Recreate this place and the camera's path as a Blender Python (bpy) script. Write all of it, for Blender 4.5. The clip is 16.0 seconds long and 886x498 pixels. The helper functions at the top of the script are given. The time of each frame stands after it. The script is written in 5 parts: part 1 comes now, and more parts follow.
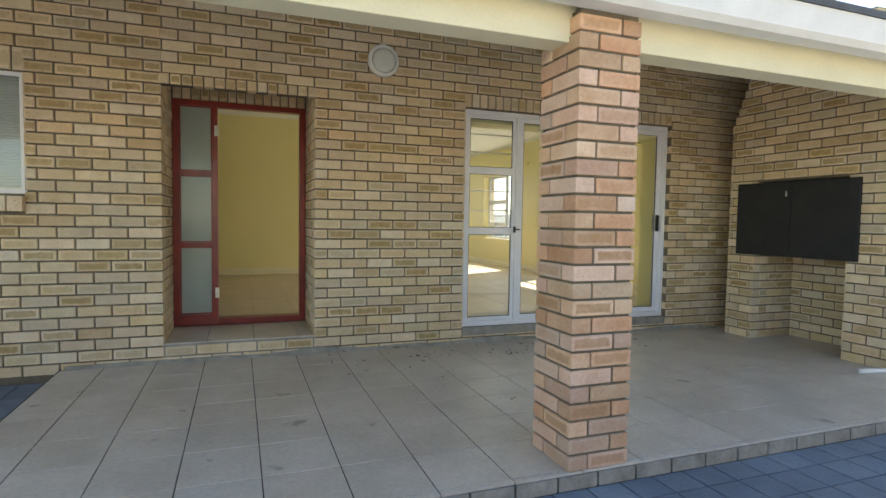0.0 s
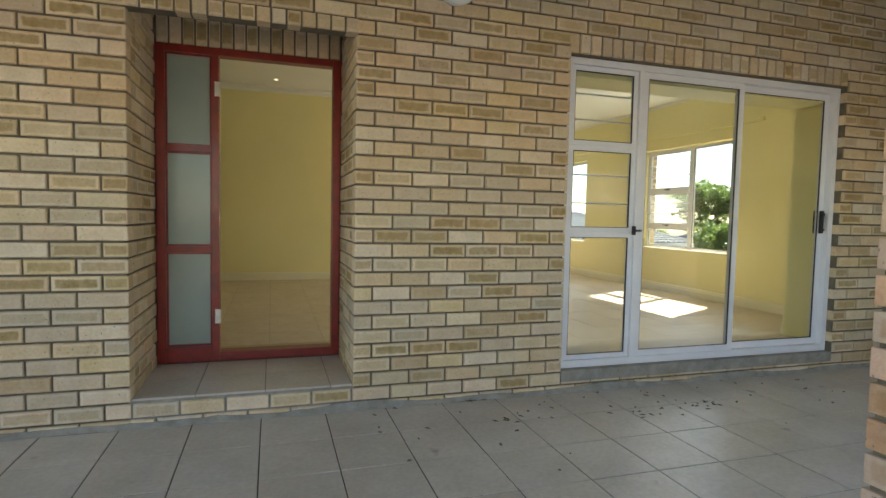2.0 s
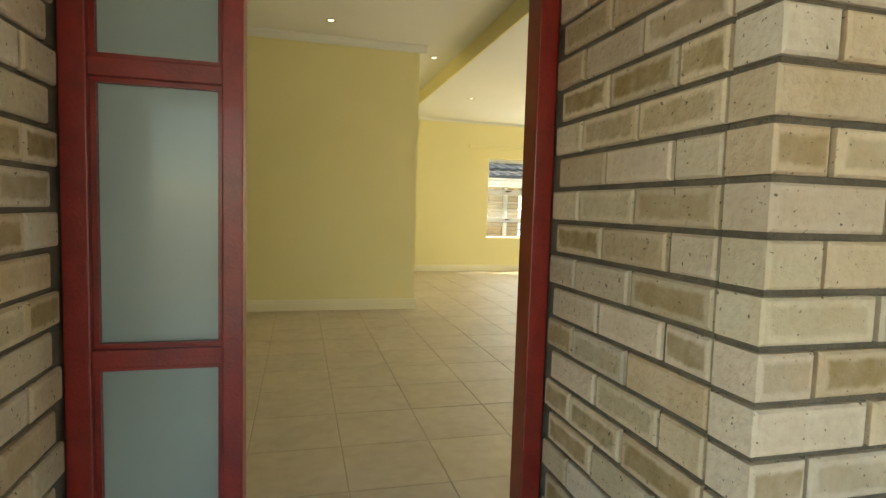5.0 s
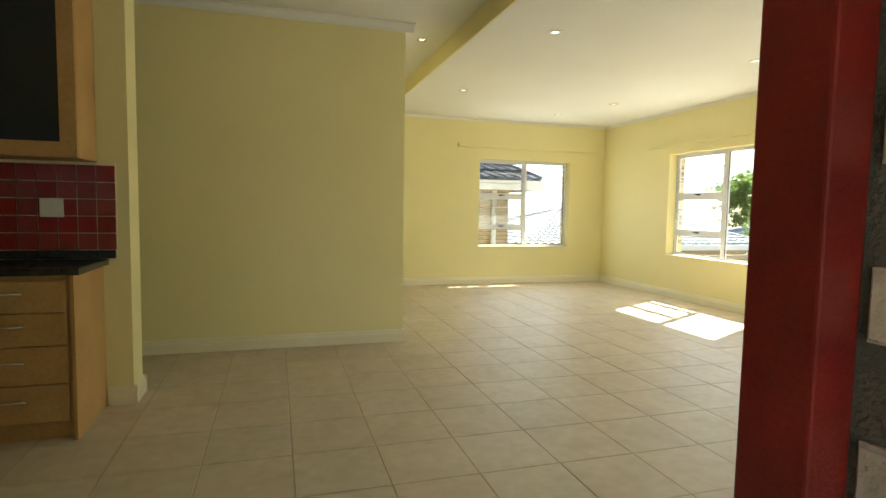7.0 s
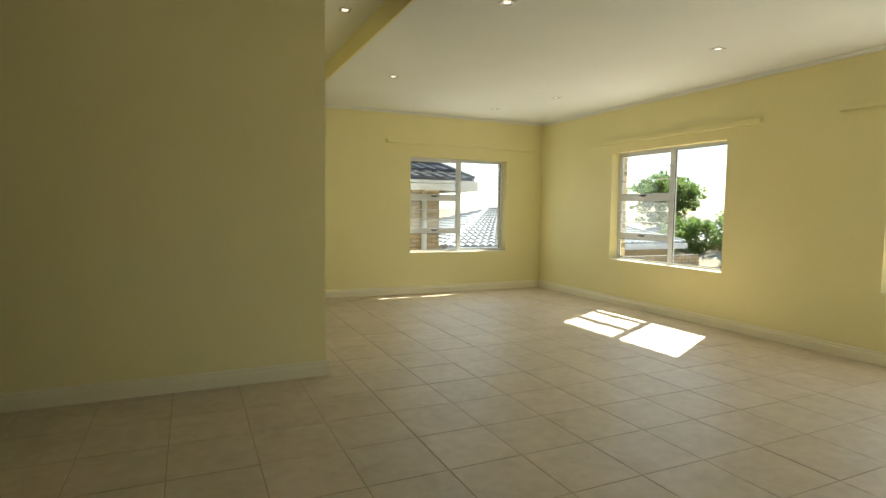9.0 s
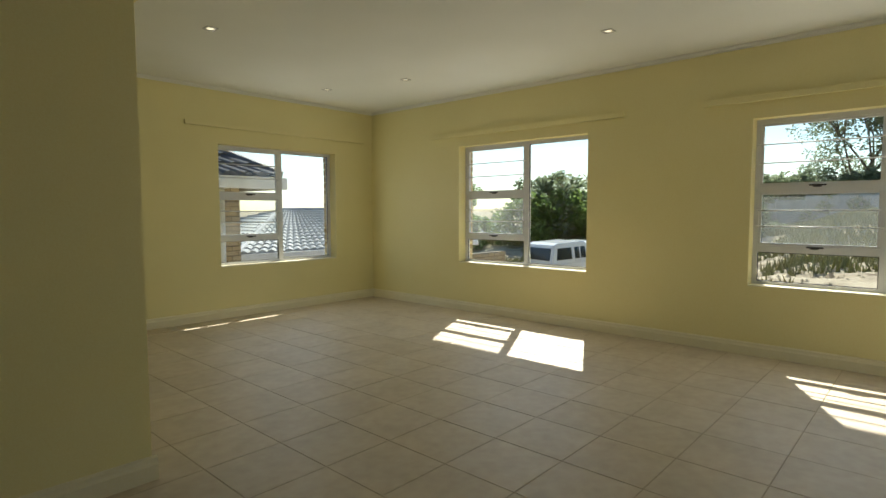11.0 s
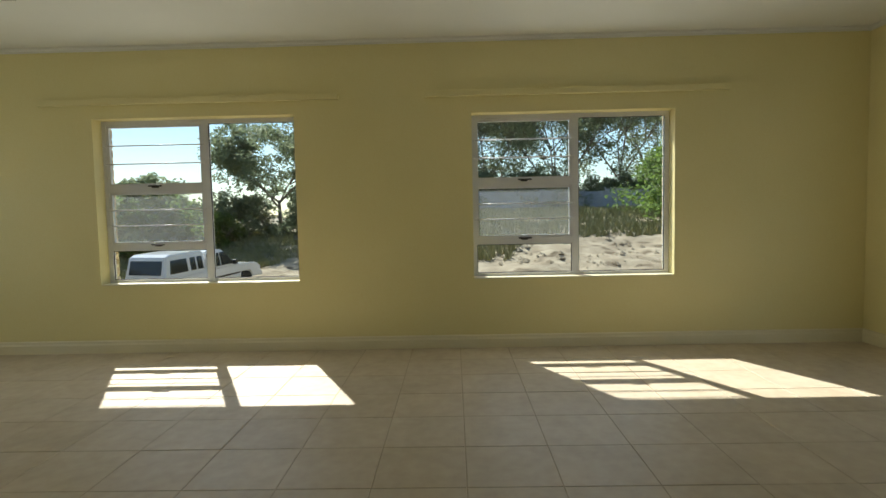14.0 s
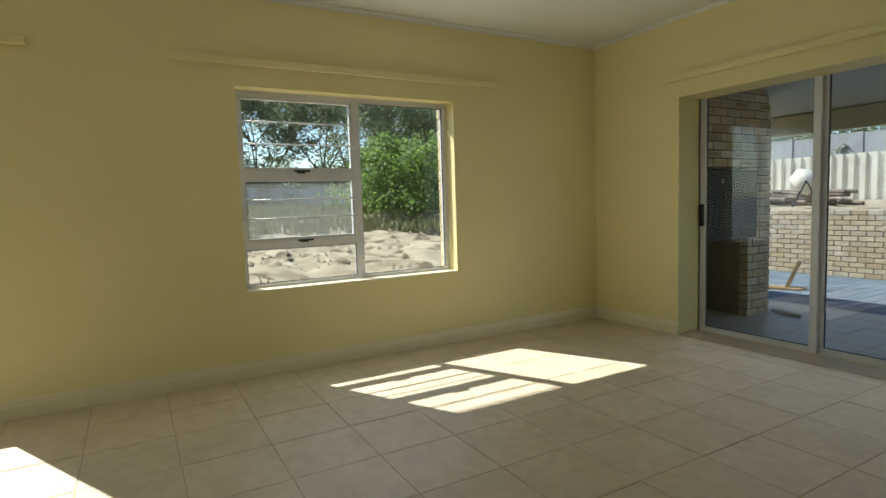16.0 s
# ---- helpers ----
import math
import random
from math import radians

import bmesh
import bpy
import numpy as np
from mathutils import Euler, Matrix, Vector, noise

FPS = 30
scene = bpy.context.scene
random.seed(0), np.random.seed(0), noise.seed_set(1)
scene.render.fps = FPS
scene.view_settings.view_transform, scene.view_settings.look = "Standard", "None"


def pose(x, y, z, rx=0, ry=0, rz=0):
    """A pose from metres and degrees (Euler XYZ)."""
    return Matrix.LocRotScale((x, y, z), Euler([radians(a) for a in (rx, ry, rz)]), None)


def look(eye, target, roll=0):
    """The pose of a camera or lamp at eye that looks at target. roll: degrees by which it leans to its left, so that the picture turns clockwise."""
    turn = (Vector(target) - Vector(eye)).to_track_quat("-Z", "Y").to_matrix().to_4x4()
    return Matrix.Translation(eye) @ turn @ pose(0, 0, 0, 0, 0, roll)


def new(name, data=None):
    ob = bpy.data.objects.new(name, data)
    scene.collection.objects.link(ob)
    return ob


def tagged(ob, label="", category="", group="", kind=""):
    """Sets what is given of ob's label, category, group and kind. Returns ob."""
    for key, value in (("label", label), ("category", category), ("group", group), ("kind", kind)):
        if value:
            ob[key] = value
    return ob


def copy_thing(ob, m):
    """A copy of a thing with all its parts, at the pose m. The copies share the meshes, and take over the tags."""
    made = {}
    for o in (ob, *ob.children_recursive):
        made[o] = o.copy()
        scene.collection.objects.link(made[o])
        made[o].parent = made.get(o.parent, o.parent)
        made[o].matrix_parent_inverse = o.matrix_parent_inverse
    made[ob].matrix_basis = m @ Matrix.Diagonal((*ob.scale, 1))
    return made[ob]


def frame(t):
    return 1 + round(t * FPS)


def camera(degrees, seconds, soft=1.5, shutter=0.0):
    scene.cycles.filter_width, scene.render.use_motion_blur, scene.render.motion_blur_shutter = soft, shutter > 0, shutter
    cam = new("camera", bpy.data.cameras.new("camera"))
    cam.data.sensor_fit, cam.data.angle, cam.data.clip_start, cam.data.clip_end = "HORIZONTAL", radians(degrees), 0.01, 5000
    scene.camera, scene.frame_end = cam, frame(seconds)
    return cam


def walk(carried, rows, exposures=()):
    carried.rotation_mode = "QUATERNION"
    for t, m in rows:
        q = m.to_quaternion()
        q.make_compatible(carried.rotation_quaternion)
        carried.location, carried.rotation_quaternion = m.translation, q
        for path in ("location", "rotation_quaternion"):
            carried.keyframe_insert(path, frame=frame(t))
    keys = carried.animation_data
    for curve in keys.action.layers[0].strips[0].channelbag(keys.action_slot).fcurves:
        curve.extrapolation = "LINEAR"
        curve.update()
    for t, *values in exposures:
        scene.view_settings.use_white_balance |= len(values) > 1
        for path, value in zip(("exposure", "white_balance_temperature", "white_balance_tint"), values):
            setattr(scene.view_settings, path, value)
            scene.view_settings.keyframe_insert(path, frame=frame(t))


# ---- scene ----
cam = camera(77.8, 16.0)
PATH = [
    (0, (0.192, -5.061, 1.016), (0.887, -3.188, 0.912), 0.9),
    (0.5, (0.267, -4.728, 1.013), (0.949, -2.851, 0.904), 1.0),
    (1, (0.347, -4.303, 1.002), (0.998, -2.415, 0.894), 1.0),
    (1.5, (0.377, -3.851, 0.998), (0.997, -1.953, 0.885), 1.1),
    (2, (0.344, -3.38, 1.004), (0.94, -1.475, 0.887), 1.2),
    (2.5, (0.297, -2.868, 1.012), (0.861, -0.953, 0.896), 1.3),
    (3, (0.255, -2.354, 1.04), (0.8, -0.434, 0.918), 1.4),
    (3.5, (0.217, -1.890, 1.142), (0.729, 0.038, 1.0), 1.7),
    (4, (0.154, -1.464, 1.143), (0.654, 0.467, 0.999), 1.3),
    (4.5, (0.119, -1.054, 1.134), (0.625, 0.875, 0.988), 1.7),
    (5, (0.129, -0.691, 1.13), (0.637, 1.238, 0.981), 1.7),
    (5.2, (0.135, -0.546, 1.122), (0.646, 1.381, 0.973), 1.8),
    (7.3, (0.289, 0.458, 1.247), (0.898, 2.357, 1.098), 0.9),
    (7.5, (0.316, 0.529, 1.249), (0.95, 2.420, 1.1), 1.0),
    (8, (0.428, 0.723, 1.269), (1.118, 2.595, 1.124), 0.9),
    (8.2, (0.452, 0.788, 1.277), (1.163, 2.652, 1.132), 0.9),
    (10.3, (0.453, 2.076, 1.254), (1.682, 3.648, 1.117), 0.1),
    (10.5, (0.427, 2.222, 1.254), (1.734, 3.729, 1.118), 0.0),
    (11, (0.441, 2.557, 1.264), (1.917, 3.9, 1.125), -0.1),
    (11.5, (0.447, 2.858, 1.266), (2.064, 4.026, 1.131), -0.3),
    (12, (0.503, 3.167, 1.269), (2.238, 4.152, 1.13), -0.5),
    (12.5, (0.599, 3.413, 1.255), (2.432, 4.202, 1.117), -0.5),
    (13, (0.688, 3.59, 1.223), (2.598, 4.169, 1.091), -0.7),
    (13.5, (0.785, 3.794, 1.193), (2.756, 4.113, 1.07), -0.9),
    (14, (0.949, 3.964, 1.186), (2.944, 4.005, 1.057), -1.2),
    (14.5, (1.137, 4.144, 1.201), (3.117, 3.892, 1.06), -1.5),
    (15, (1.327, 4.201, 1.208), (3.257, 3.699, 1.052), -1.8),
    (15.5, (1.542, 4.3, 1.189), (3.386, 3.541, 1.031), -1.8),
    (16, (1.71, 4.476, 1.196), (3.445, 3.494, 1.031), -1.8),
]
EXPOSURES = [(0, 1.97, 7700, 9), (1.0, 2.05, 7850, 9), (2.5, 2.05, 7750, 8), (3.5, 2.03, 7900, 7), (4.5, 2.33, 8100, 6), (5.2, 2.5, 7800, 4), (7.3, 2.18, 7050, 5), (8.2, 1.95, 6950, 5),
             (10.3, 1.05, 6800, 5), (11.5, 0.78, 6700, 5), (14.5, 0.6, 6550, 5), (16.0, 0.85, 6550, 5)]
walk(cam, [(t, look(eye, target, roll)) for t, eye, target, roll in PATH], EXPOSURES)

# ---- world and sun ----
SUN_TO = Vector((0.82, 0.42, 1.0)).normalized()
world = bpy.data.worlds.new("sky")
scene.world = world
world.use_nodes = True
wn = world.node_tree.nodes
sky = wn.new("ShaderNodeTexSky")
sky.sky_type = "NISHITA"
sky.sun_disc = False
sky.sun_elevation = math.asin(SUN_TO.z)
sky.sun_rotation = math.atan2(SUN_TO.x, SUN_TO.y)
sky.air_density = 1.0
sky.dust_density = 0.1
sky.ozone_density = 2.5
wn["Background"].inputs["Strength"].default_value = 0.11
world.node_tree.links.new(sky.outputs[0], wn["Background"].inputs["Color"])
sun = new("sun", bpy.data.lights.new("sun", "SUN"))
sun.data.energy, sun.data.angle, sun.data.color = 5.0, radians(0.5), (1.0, 0.97, 0.91)
sun.matrix_world = look(SUN_TO * 60, (0, 0, 0))

# the sky's light in the openings of the lounge
for at, target, w, h, power in (((5.757, 6.2, 1.32), (0, 6.2, 1.32), 1.7, 1.4, 3.5), ((5.757, 2.92, 1.32), (0, 2.92, 1.32), 1.7, 1.4, 3.5), ((4.24, 8.797, 1.32), (4.24, 0, 1.32), 1.6, 1.4, 3.7), ((3.56, 0.408, 1.0), (3.56, 5, 1.0), 2.4, 1.9, 2.8)):
    skylight = new("window_daylight", bpy.data.lights.new("window_daylight", "AREA"))
    skylight.data.shape, skylight.data.size, skylight.data.size_y = "RECTANGLE", w, h
    skylight.data.energy, skylight.data.color = power, (0.86, 0.94, 1.0)
    skylight.matrix_world = look(at, target)

# ---- materials ----


def mat(name, c1, c2=None, rough=0.6, scale=6.0, bump=0.1, fine=90.0, metal=0.0, vary=0.0, spots=None, spot_scale=70.0, spot_at=0.66, coat=0.0, leafy=0.0, panel=None):
    """Two-tone procedural surface with a large and a fine noise, an optional per-object hue shift and dark spots."""
    m = bpy.data.materials.new(name)
    m.use_nodes = True
    n, l = m.node_tree.nodes, m.node_tree.links
    b = n["Principled BSDF"]
    b.inputs["Roughness"].default_value, b.inputs["Metallic"].default_value = rough, metal
    b.inputs["Coat Weight"].default_value = coat
    c2 = c2 or tuple(v * 0.86 for v in c1)
    tc = n.new("ShaderNodeTexCoord")
    geo = n.new("ShaderNodeNewGeometry")
    big = n.new("ShaderNodeTexNoise")
    big.inputs["Scale"].default_value, big.inputs["Detail"].default_value = scale, 5.0
    l.new(geo.outputs["Position"], big.inputs["Vector"])
    small = n.new("ShaderNodeTexNoise")
    small.inputs["Scale"].default_value, small.inputs["Detail"].default_value = fine, 4.0
    l.new(geo.outputs["Position"], small.inputs["Vector"])
    mix = n.new("ShaderNodeMix")
    mix.data_type = "RGBA"
    mix.inputs[6].default_value, mix.inputs[7].default_value = (*c1, 1), (*c2, 1)
    ramp = n.new("ShaderNodeMapRange")
    ramp.inputs[1].default_value, ramp.inputs[2].default_value = 0.35, 0.68
    l.new(big.outputs["Fac"], ramp.inputs[0])
    l.new(ramp.outputs[0], mix.inputs[0])
    colour = mix.outputs[2]
    grain = n.new("ShaderNodeMix")
    grain.data_type, grain.blend_type = "RGBA", "OVERLAY"
    grain.inputs[0].default_value = 0.22
    l.new(colour, grain.inputs[6])
    l.new(small.outputs["Fac"], grain.inputs[7])
    colour = grain.outputs[2]
    if vary:
        info = n.new("ShaderNodeObjectInfo")
        add = n.new("ShaderNodeMath")
        add.operation = "ADD"
        frac = n.new("ShaderNodeMath")
        frac.operation = "FRACT"
        l.new(info.outputs["Random"], add.inputs[0])
        l.new(geo.outputs["Random Per Island"], add.inputs[1])
        l.new(add.outputs[0], frac.inputs[0])
        hsv = n.new("ShaderNodeHueSaturation")
        for k, (a, c) in (("Hue", (0.5 - 0.018 * vary, 0.5 + 0.001 * vary)), ("Saturation", (1 + 0.22 * vary, 1 - 0.28 * vary)), ("Value", (1 - 0.20 * vary, 1 + 0.18 * vary))):
            mr = n.new("ShaderNodeMapRange")
            mr.inputs[3].default_value, mr.inputs[4].default_value = a, c
            wob = n.new("ShaderNodeMath")
            wob.operation = "FRACT"
            mul = n.new("ShaderNodeMath")
            mul.operation = "MULTIPLY"
            mul.inputs[1].default_value = {"Hue": 7.31, "Saturation": 3.77, "Value": 1.0}[k]
            l.new(frac.outputs[0], mul.inputs[0])
            l.new(mul.outputs[0], wob.inputs[0])
            l.new(wob.outputs[0], mr.inputs[0])
            l.new(mr.outputs[0], hsv.inputs[k])
        l.new(colour, hsv.inputs["Color"])
        colour = hsv.outputs[0]
    if panel:
        uv = n.new("ShaderNodeUVMap")
        uv.uv_map = "face"
        split = n.new("ShaderNodeSeparateXYZ")
        l.new(uv.outputs[0], split.inputs[0])

        def calc(op, a, b=None):
            k = n.new("ShaderNodeMath")
            k.operation = op
            for sock, v in zip(k.inputs, (a, b)):
                if isinstance(v, (int, float)):
                    sock.default_value = v
                elif v is not None:
                    l.new(v, sock)
            return k.outputs[0]

        u, v = split.outputs[0], split.outputs[1]
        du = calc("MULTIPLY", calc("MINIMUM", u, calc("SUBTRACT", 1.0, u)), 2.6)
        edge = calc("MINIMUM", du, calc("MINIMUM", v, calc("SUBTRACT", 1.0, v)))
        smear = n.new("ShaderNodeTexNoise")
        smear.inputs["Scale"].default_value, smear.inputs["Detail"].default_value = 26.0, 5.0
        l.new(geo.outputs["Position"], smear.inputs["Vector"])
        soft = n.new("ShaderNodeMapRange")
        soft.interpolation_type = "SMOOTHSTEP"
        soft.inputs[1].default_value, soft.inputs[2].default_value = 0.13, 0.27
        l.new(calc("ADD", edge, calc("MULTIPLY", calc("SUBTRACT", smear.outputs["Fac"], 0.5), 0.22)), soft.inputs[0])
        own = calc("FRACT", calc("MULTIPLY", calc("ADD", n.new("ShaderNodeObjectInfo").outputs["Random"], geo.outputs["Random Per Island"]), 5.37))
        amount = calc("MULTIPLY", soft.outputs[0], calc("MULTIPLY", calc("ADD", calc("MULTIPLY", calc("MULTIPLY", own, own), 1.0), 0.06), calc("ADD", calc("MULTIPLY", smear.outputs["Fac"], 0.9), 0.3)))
        pm = n.new("ShaderNodeMix")
        pm.data_type = "RGBA"
        pm.inputs[7].default_value = (*panel, 1)
        l.new(amount, pm.inputs[0])
        l.new(colour, pm.inputs[6])
        colour = pm.outputs[2]
    if spots:
        sp = n.new("ShaderNodeTexNoise")
        sp.inputs["Scale"].default_value, sp.inputs["Detail"].default_value = spot_scale, 2.0
        l.new(geo.outputs["Position"], sp.inputs["Vector"])
        cut = n.new("ShaderNodeMapRange")
        cut.inputs[1].default_value, cut.inputs[2].default_value = spot_at, spot_at + 0.05
        l.new(sp.outputs["Fac"], cut.inputs[0])
        sm = n.new("ShaderNodeMix")
        sm.data_type = "RGBA"
        sm.inputs[7].default_value = (*spots, 1)
        l.new(cut.outputs[0], sm.inputs[0])
        l.new(colour, sm.inputs[6])
        colour = sm.outputs[2]
    l.new(colour, b.inputs["Base Color"])
    if bump:
        bp = n.new("ShaderNodeBump")
        bp.inputs["Strength"].default_value, bp.inputs["Distance"].default_value = bump, 0.01
        l.new(small.outputs["Fac"], bp.inputs["Height"])
        l.new(bp.outputs[0], b.inputs["Normal"])
    if leafy:
        thin = n.new("ShaderNodeBsdfTranslucent")
        l.new(colour, thin.inputs[0])
        ms = n.new("ShaderNodeMixShader")
        ms.inputs[0].default_value = leafy
        l.new(b.outputs[0], ms.inputs[1])
        l.new(thin.outputs[0], ms.inputs[2])
        l.new(ms.outputs[0], n["Material Output"].inputs[0])
    return m


def glass_mat(name, tint=(0.96, 0.98, 0.97), haze=0.0, haze_colour=(0.8, 0.82, 0.8)):
    """Clear pane: straight transmission with a Fresnel gloss, and an optional film of dust."""
    m = bpy.data.materials.new(name)
    m.use_nodes = True
    n, l = m.node_tree.nodes, m.node_tree.links
    n.remove(n["Principled BSDF"])
    clear = n.new("ShaderNodeBsdfTransparent")
    clear.inputs[0].default_value = (*tint, 1)
    gloss = n.new("ShaderNodeBsdfGlossy")
    gloss.inputs["Roughness"].default_value = 0.02
    lw = n.new("ShaderNodeLayerWeight")
    pw = n.new("ShaderNodeMath")
    pw.operation = "POWER"
    pw.inputs[1].default_value = 4.5
    fr = n.new("ShaderNodeMapRange")
    fr.inputs[3].default_value, fr.inputs[4].default_value = 0.035, 0.9
    mx = n.new("ShaderNodeMixShader")
    l.new(lw.outputs["Facing"], pw.inputs[0])
    l.new(pw.outputs[0], fr.inputs[0])
    l.new(fr.outputs[0], mx.inputs[0])
    l.new(clear.outputs[0], mx.inputs[1])
    l.new(gloss.outputs[0], mx.inputs[2])
    out = mx.outputs[0]
    if haze:
        film = n.new("ShaderNodeBsdfTranslucent")
        film.inputs[0].default_value = (*haze_colour, 1)
        no = n.new("ShaderNodeTexNoise")
        no.inputs["Scale"].default_value, no.inputs["Detail"].default_value = 9.0, 6.0
        g2 = n.new("ShaderNodeNewGeometry")
        l.new(g2.outputs["Position"], no.inputs["Vector"])
        mr = n.new("ShaderNodeMapRange")
        mr.inputs[3].default_value, mr.inputs[4].default_value = haze * 0.5, min(1.0, haze * 1.5)
        l.new(no.outputs["Fac"], mr.inputs[0])
        m2 = n.new("ShaderNodeMixShader")
        l.new(mr.outputs[0], m2.inputs[0])
        l.new(out, m2.inputs[1])
        l.new(film.outputs[0], m2.inputs[2])
        out = m2.outputs[0]
    l.new(out, n["Material Output"].inputs[0])
    return m


def glow_mat(name, colour, strength):
    m = bpy.data.materials.new(name)
    m.use_nodes = True
    b = m.node_tree.nodes["Principled BSDF"]
    b.inputs["Emission Color"].default_value, b.inputs["Emission Strength"].default_value = (*colour, 1), strength
    return m


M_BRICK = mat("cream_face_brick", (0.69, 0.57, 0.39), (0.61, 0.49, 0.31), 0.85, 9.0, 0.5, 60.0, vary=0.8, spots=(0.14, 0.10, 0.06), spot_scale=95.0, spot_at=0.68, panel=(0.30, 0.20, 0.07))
M_BRICK_FAR = mat("pale_brick", (0.52, 0.43, 0.30), (0.42, 0.33, 0.21), 0.85, 7.0, 0.2, 60.0, vary=0.7)
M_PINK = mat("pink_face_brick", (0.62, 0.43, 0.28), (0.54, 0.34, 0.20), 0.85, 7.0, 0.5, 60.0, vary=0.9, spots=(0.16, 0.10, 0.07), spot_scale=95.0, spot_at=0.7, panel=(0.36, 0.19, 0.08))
M_MORTAR = mat("grey_mortar", (0.19, 0.155, 0.11), (0.13, 0.11, 0.08), 0.95, 14.0, 0.6, 160.0)
M_CEMENT = mat("cement_smear", (0.34, 0.32, 0.28), (0.22, 0.21, 0.18), 0.95, 9.0, 0.5, 60.0)
M_TILE_OUT = mat("outdoor_tile", (0.57, 0.515, 0.445), (0.48, 0.43, 0.36), 0.38, 3.0, 0.12, 45.0, vary=0.22, spots=(0.30, 0.27, 0.23), spot_scale=5.0, spot_at=0.70)
M_TILE_IN = mat("indoor_tile", (0.65, 0.55, 0.415), (0.585, 0.49, 0.36), 0.50, 4.0, 0.02, 14.0, vary=0.14)
M_GROUT = mat("tile_grout", (0.52, 0.42, 0.29), (0.46, 0.37, 0.25), 0.9, 10.0, 0.2)
M_GROUT_OUT = mat("outdoor_grout", (0.08, 0.07, 0.06), (0.05, 0.045, 0.04), 0.9, 10.0, 0.2)
M_WALL = mat("yellow_wall_paint", (0.86, 0.77, 0.41), (0.83, 0.74, 0.38), 0.55, 1.5, 0.06, 120.0)
M_CEIL = mat("white_ceiling_paint", (0.86, 0.85, 0.79), (0.83, 0.82, 0.75), 0.8, 1.2, 0.05, 140.0)
M_TRIM = mat("white_gloss_trim", (0.86, 0.79, 0.58), (0.82, 0.75, 0.54), 0.4, 3.0, 0.04)
M_RED = mat("red_brown_stain", (0.28, 0.020, 0.014), (0.19, 0.014, 0.010), 0.35, 12.0, 0.15, 140.0, coat=0.2)
M_ALU = mat("white_aluminium", (0.78, 0.79, 0.82), (0.72, 0.73, 0.77), 0.35, 5.0, 0.03)
M_BLACK = mat("black_plastic", (0.02, 0.02, 0.022), None, 0.4, 9.0, 0.05)
M_STEEL = mat("brushed_steel", (0.62, 0.60, 0.57), (0.5, 0.48, 0.45), 0.35, 20.0, 0.1, 200.0, metal=0.9)
M_BRAAI = mat("black_steel", (0.014, 0.014, 0.015), (0.022, 0.021, 0.02), 0.75, 7.0, 0.1)
M_CREAM = mat("cream_fascia_paint", (0.80, 0.75, 0.55), (0.74, 0.69, 0.50), 0.55, 3.0, 0.1)
M_WHITE = mat("white_paint", (0.80, 0.80, 0.79), (0.72, 0.72, 0.71), 0.45, 4.0, 0.05)
M_GLASS = glass_mat("clear_glass")
M_DUSTY = glass_mat("dusty_glass", (0.90, 0.93, 0.91), 0.05)
M_GLASS_DOOR = glass_mat("sliding_door_glass", (0.86, 0.89, 0.90))
M_FROST = mat("frosted_glass", (0.33, 0.40, 0.36), (0.31, 0.38, 0.34), 0.30, 2.0, 0.0, 2.5, coat=0.3)
M_PAVER = mat("blue_grey_paver", (0.17, 0.21, 0.26), (0.11, 0.14, 0.18), 0.9, 2.5, 0.5, 50.0, vary=0.4)
M_SAND = mat("pale_sand", (0.43, 0.36, 0.255), (0.25, 0.195, 0.125), 0.95, 1.9, 1.0, 11.0, spots=(0.15, 0.11, 0.065), spot_scale=1.3, spot_at=0.585)
M_GRASS = mat("dry_grass", (0.31, 0.29, 0.14), (0.19, 0.20, 0.08), 0.9, 1.0, 0.2, 20.0, vary=0.9)
M_BARK = mat("grey_bark", (0.24, 0.19, 0.15), (0.13, 0.10, 0.08), 0.9, 5.0, 0.6, 40.0)
M_LEAF = mat("gum_leaf", (0.27, 0.32, 0.20), (0.18, 0.22, 0.13), 0.45, 0.8, 0.0, 9.0, vary=0.8, leafy=0.7)
M_BUSH = mat("bush_leaf", (0.19, 0.29, 0.08), (0.12, 0.20, 0.05), 0.45, 0.7, 0.0, 9.0, vary=0.8, leafy=0.7)
M_CAR = mat("white_car_paint", (0.80, 0.80, 0.80), (0.77, 0.77, 0.77), 0.2, 3.0, 0.0, coat=0.6)
M_TINT = mat("tinted_car_glass", (0.025, 0.03, 0.035), None, 0.06, 3.0, 0.0)
M_RUBBER = mat("tyre_rubber", (0.02, 0.02, 0.02), None, 0.85, 20.0, 0.2)
M_ROOF = mat("charcoal_roof_tile", (0.10, 0.10, 0.11), (0.06, 0.06, 0.065), 0.55, 4.0, 0.2, vary=0.3)
M_ROOF2 = mat("grey_roof_tile", (0.33, 0.34, 0.34), (0.25, 0.26, 0.26), 0.7, 4.0, 0.2, vary=0.3)
M_CONC = mat("grey_concrete", (0.42, 0.42, 0.43), (0.32, 0.32, 0.33), 0.9, 2.0, 0.3)
M_WOOD = mat("maple_veneer", (0.55, 0.33, 0.13), (0.47, 0.27, 0.10), 0.4, 3.0, 0.06, 60.0)
M_GRANITE = mat("black_granite", (0.012, 0.012, 0.014), (0.03, 0.03, 0.032), 0.12, 60.0, 0.0)
M_REDTILE = mat("red_glazed_tile", (0.28, 0.02, 0.025), (0.22, 0.015, 0.02), 0.15, 8.0, 0.02, vary=0.3)
M_LAMPGLASS = mat("opal_glass", (0.72, 0.74, 0.70), (0.66, 0.68, 0.64), 0.25, 8.0, 0.02)
M_BLIND = mat("white_blind_slat", (0.62, 0.66, 0.72), (0.56, 0.60, 0.66), 0.5, 4.0, 0.0)
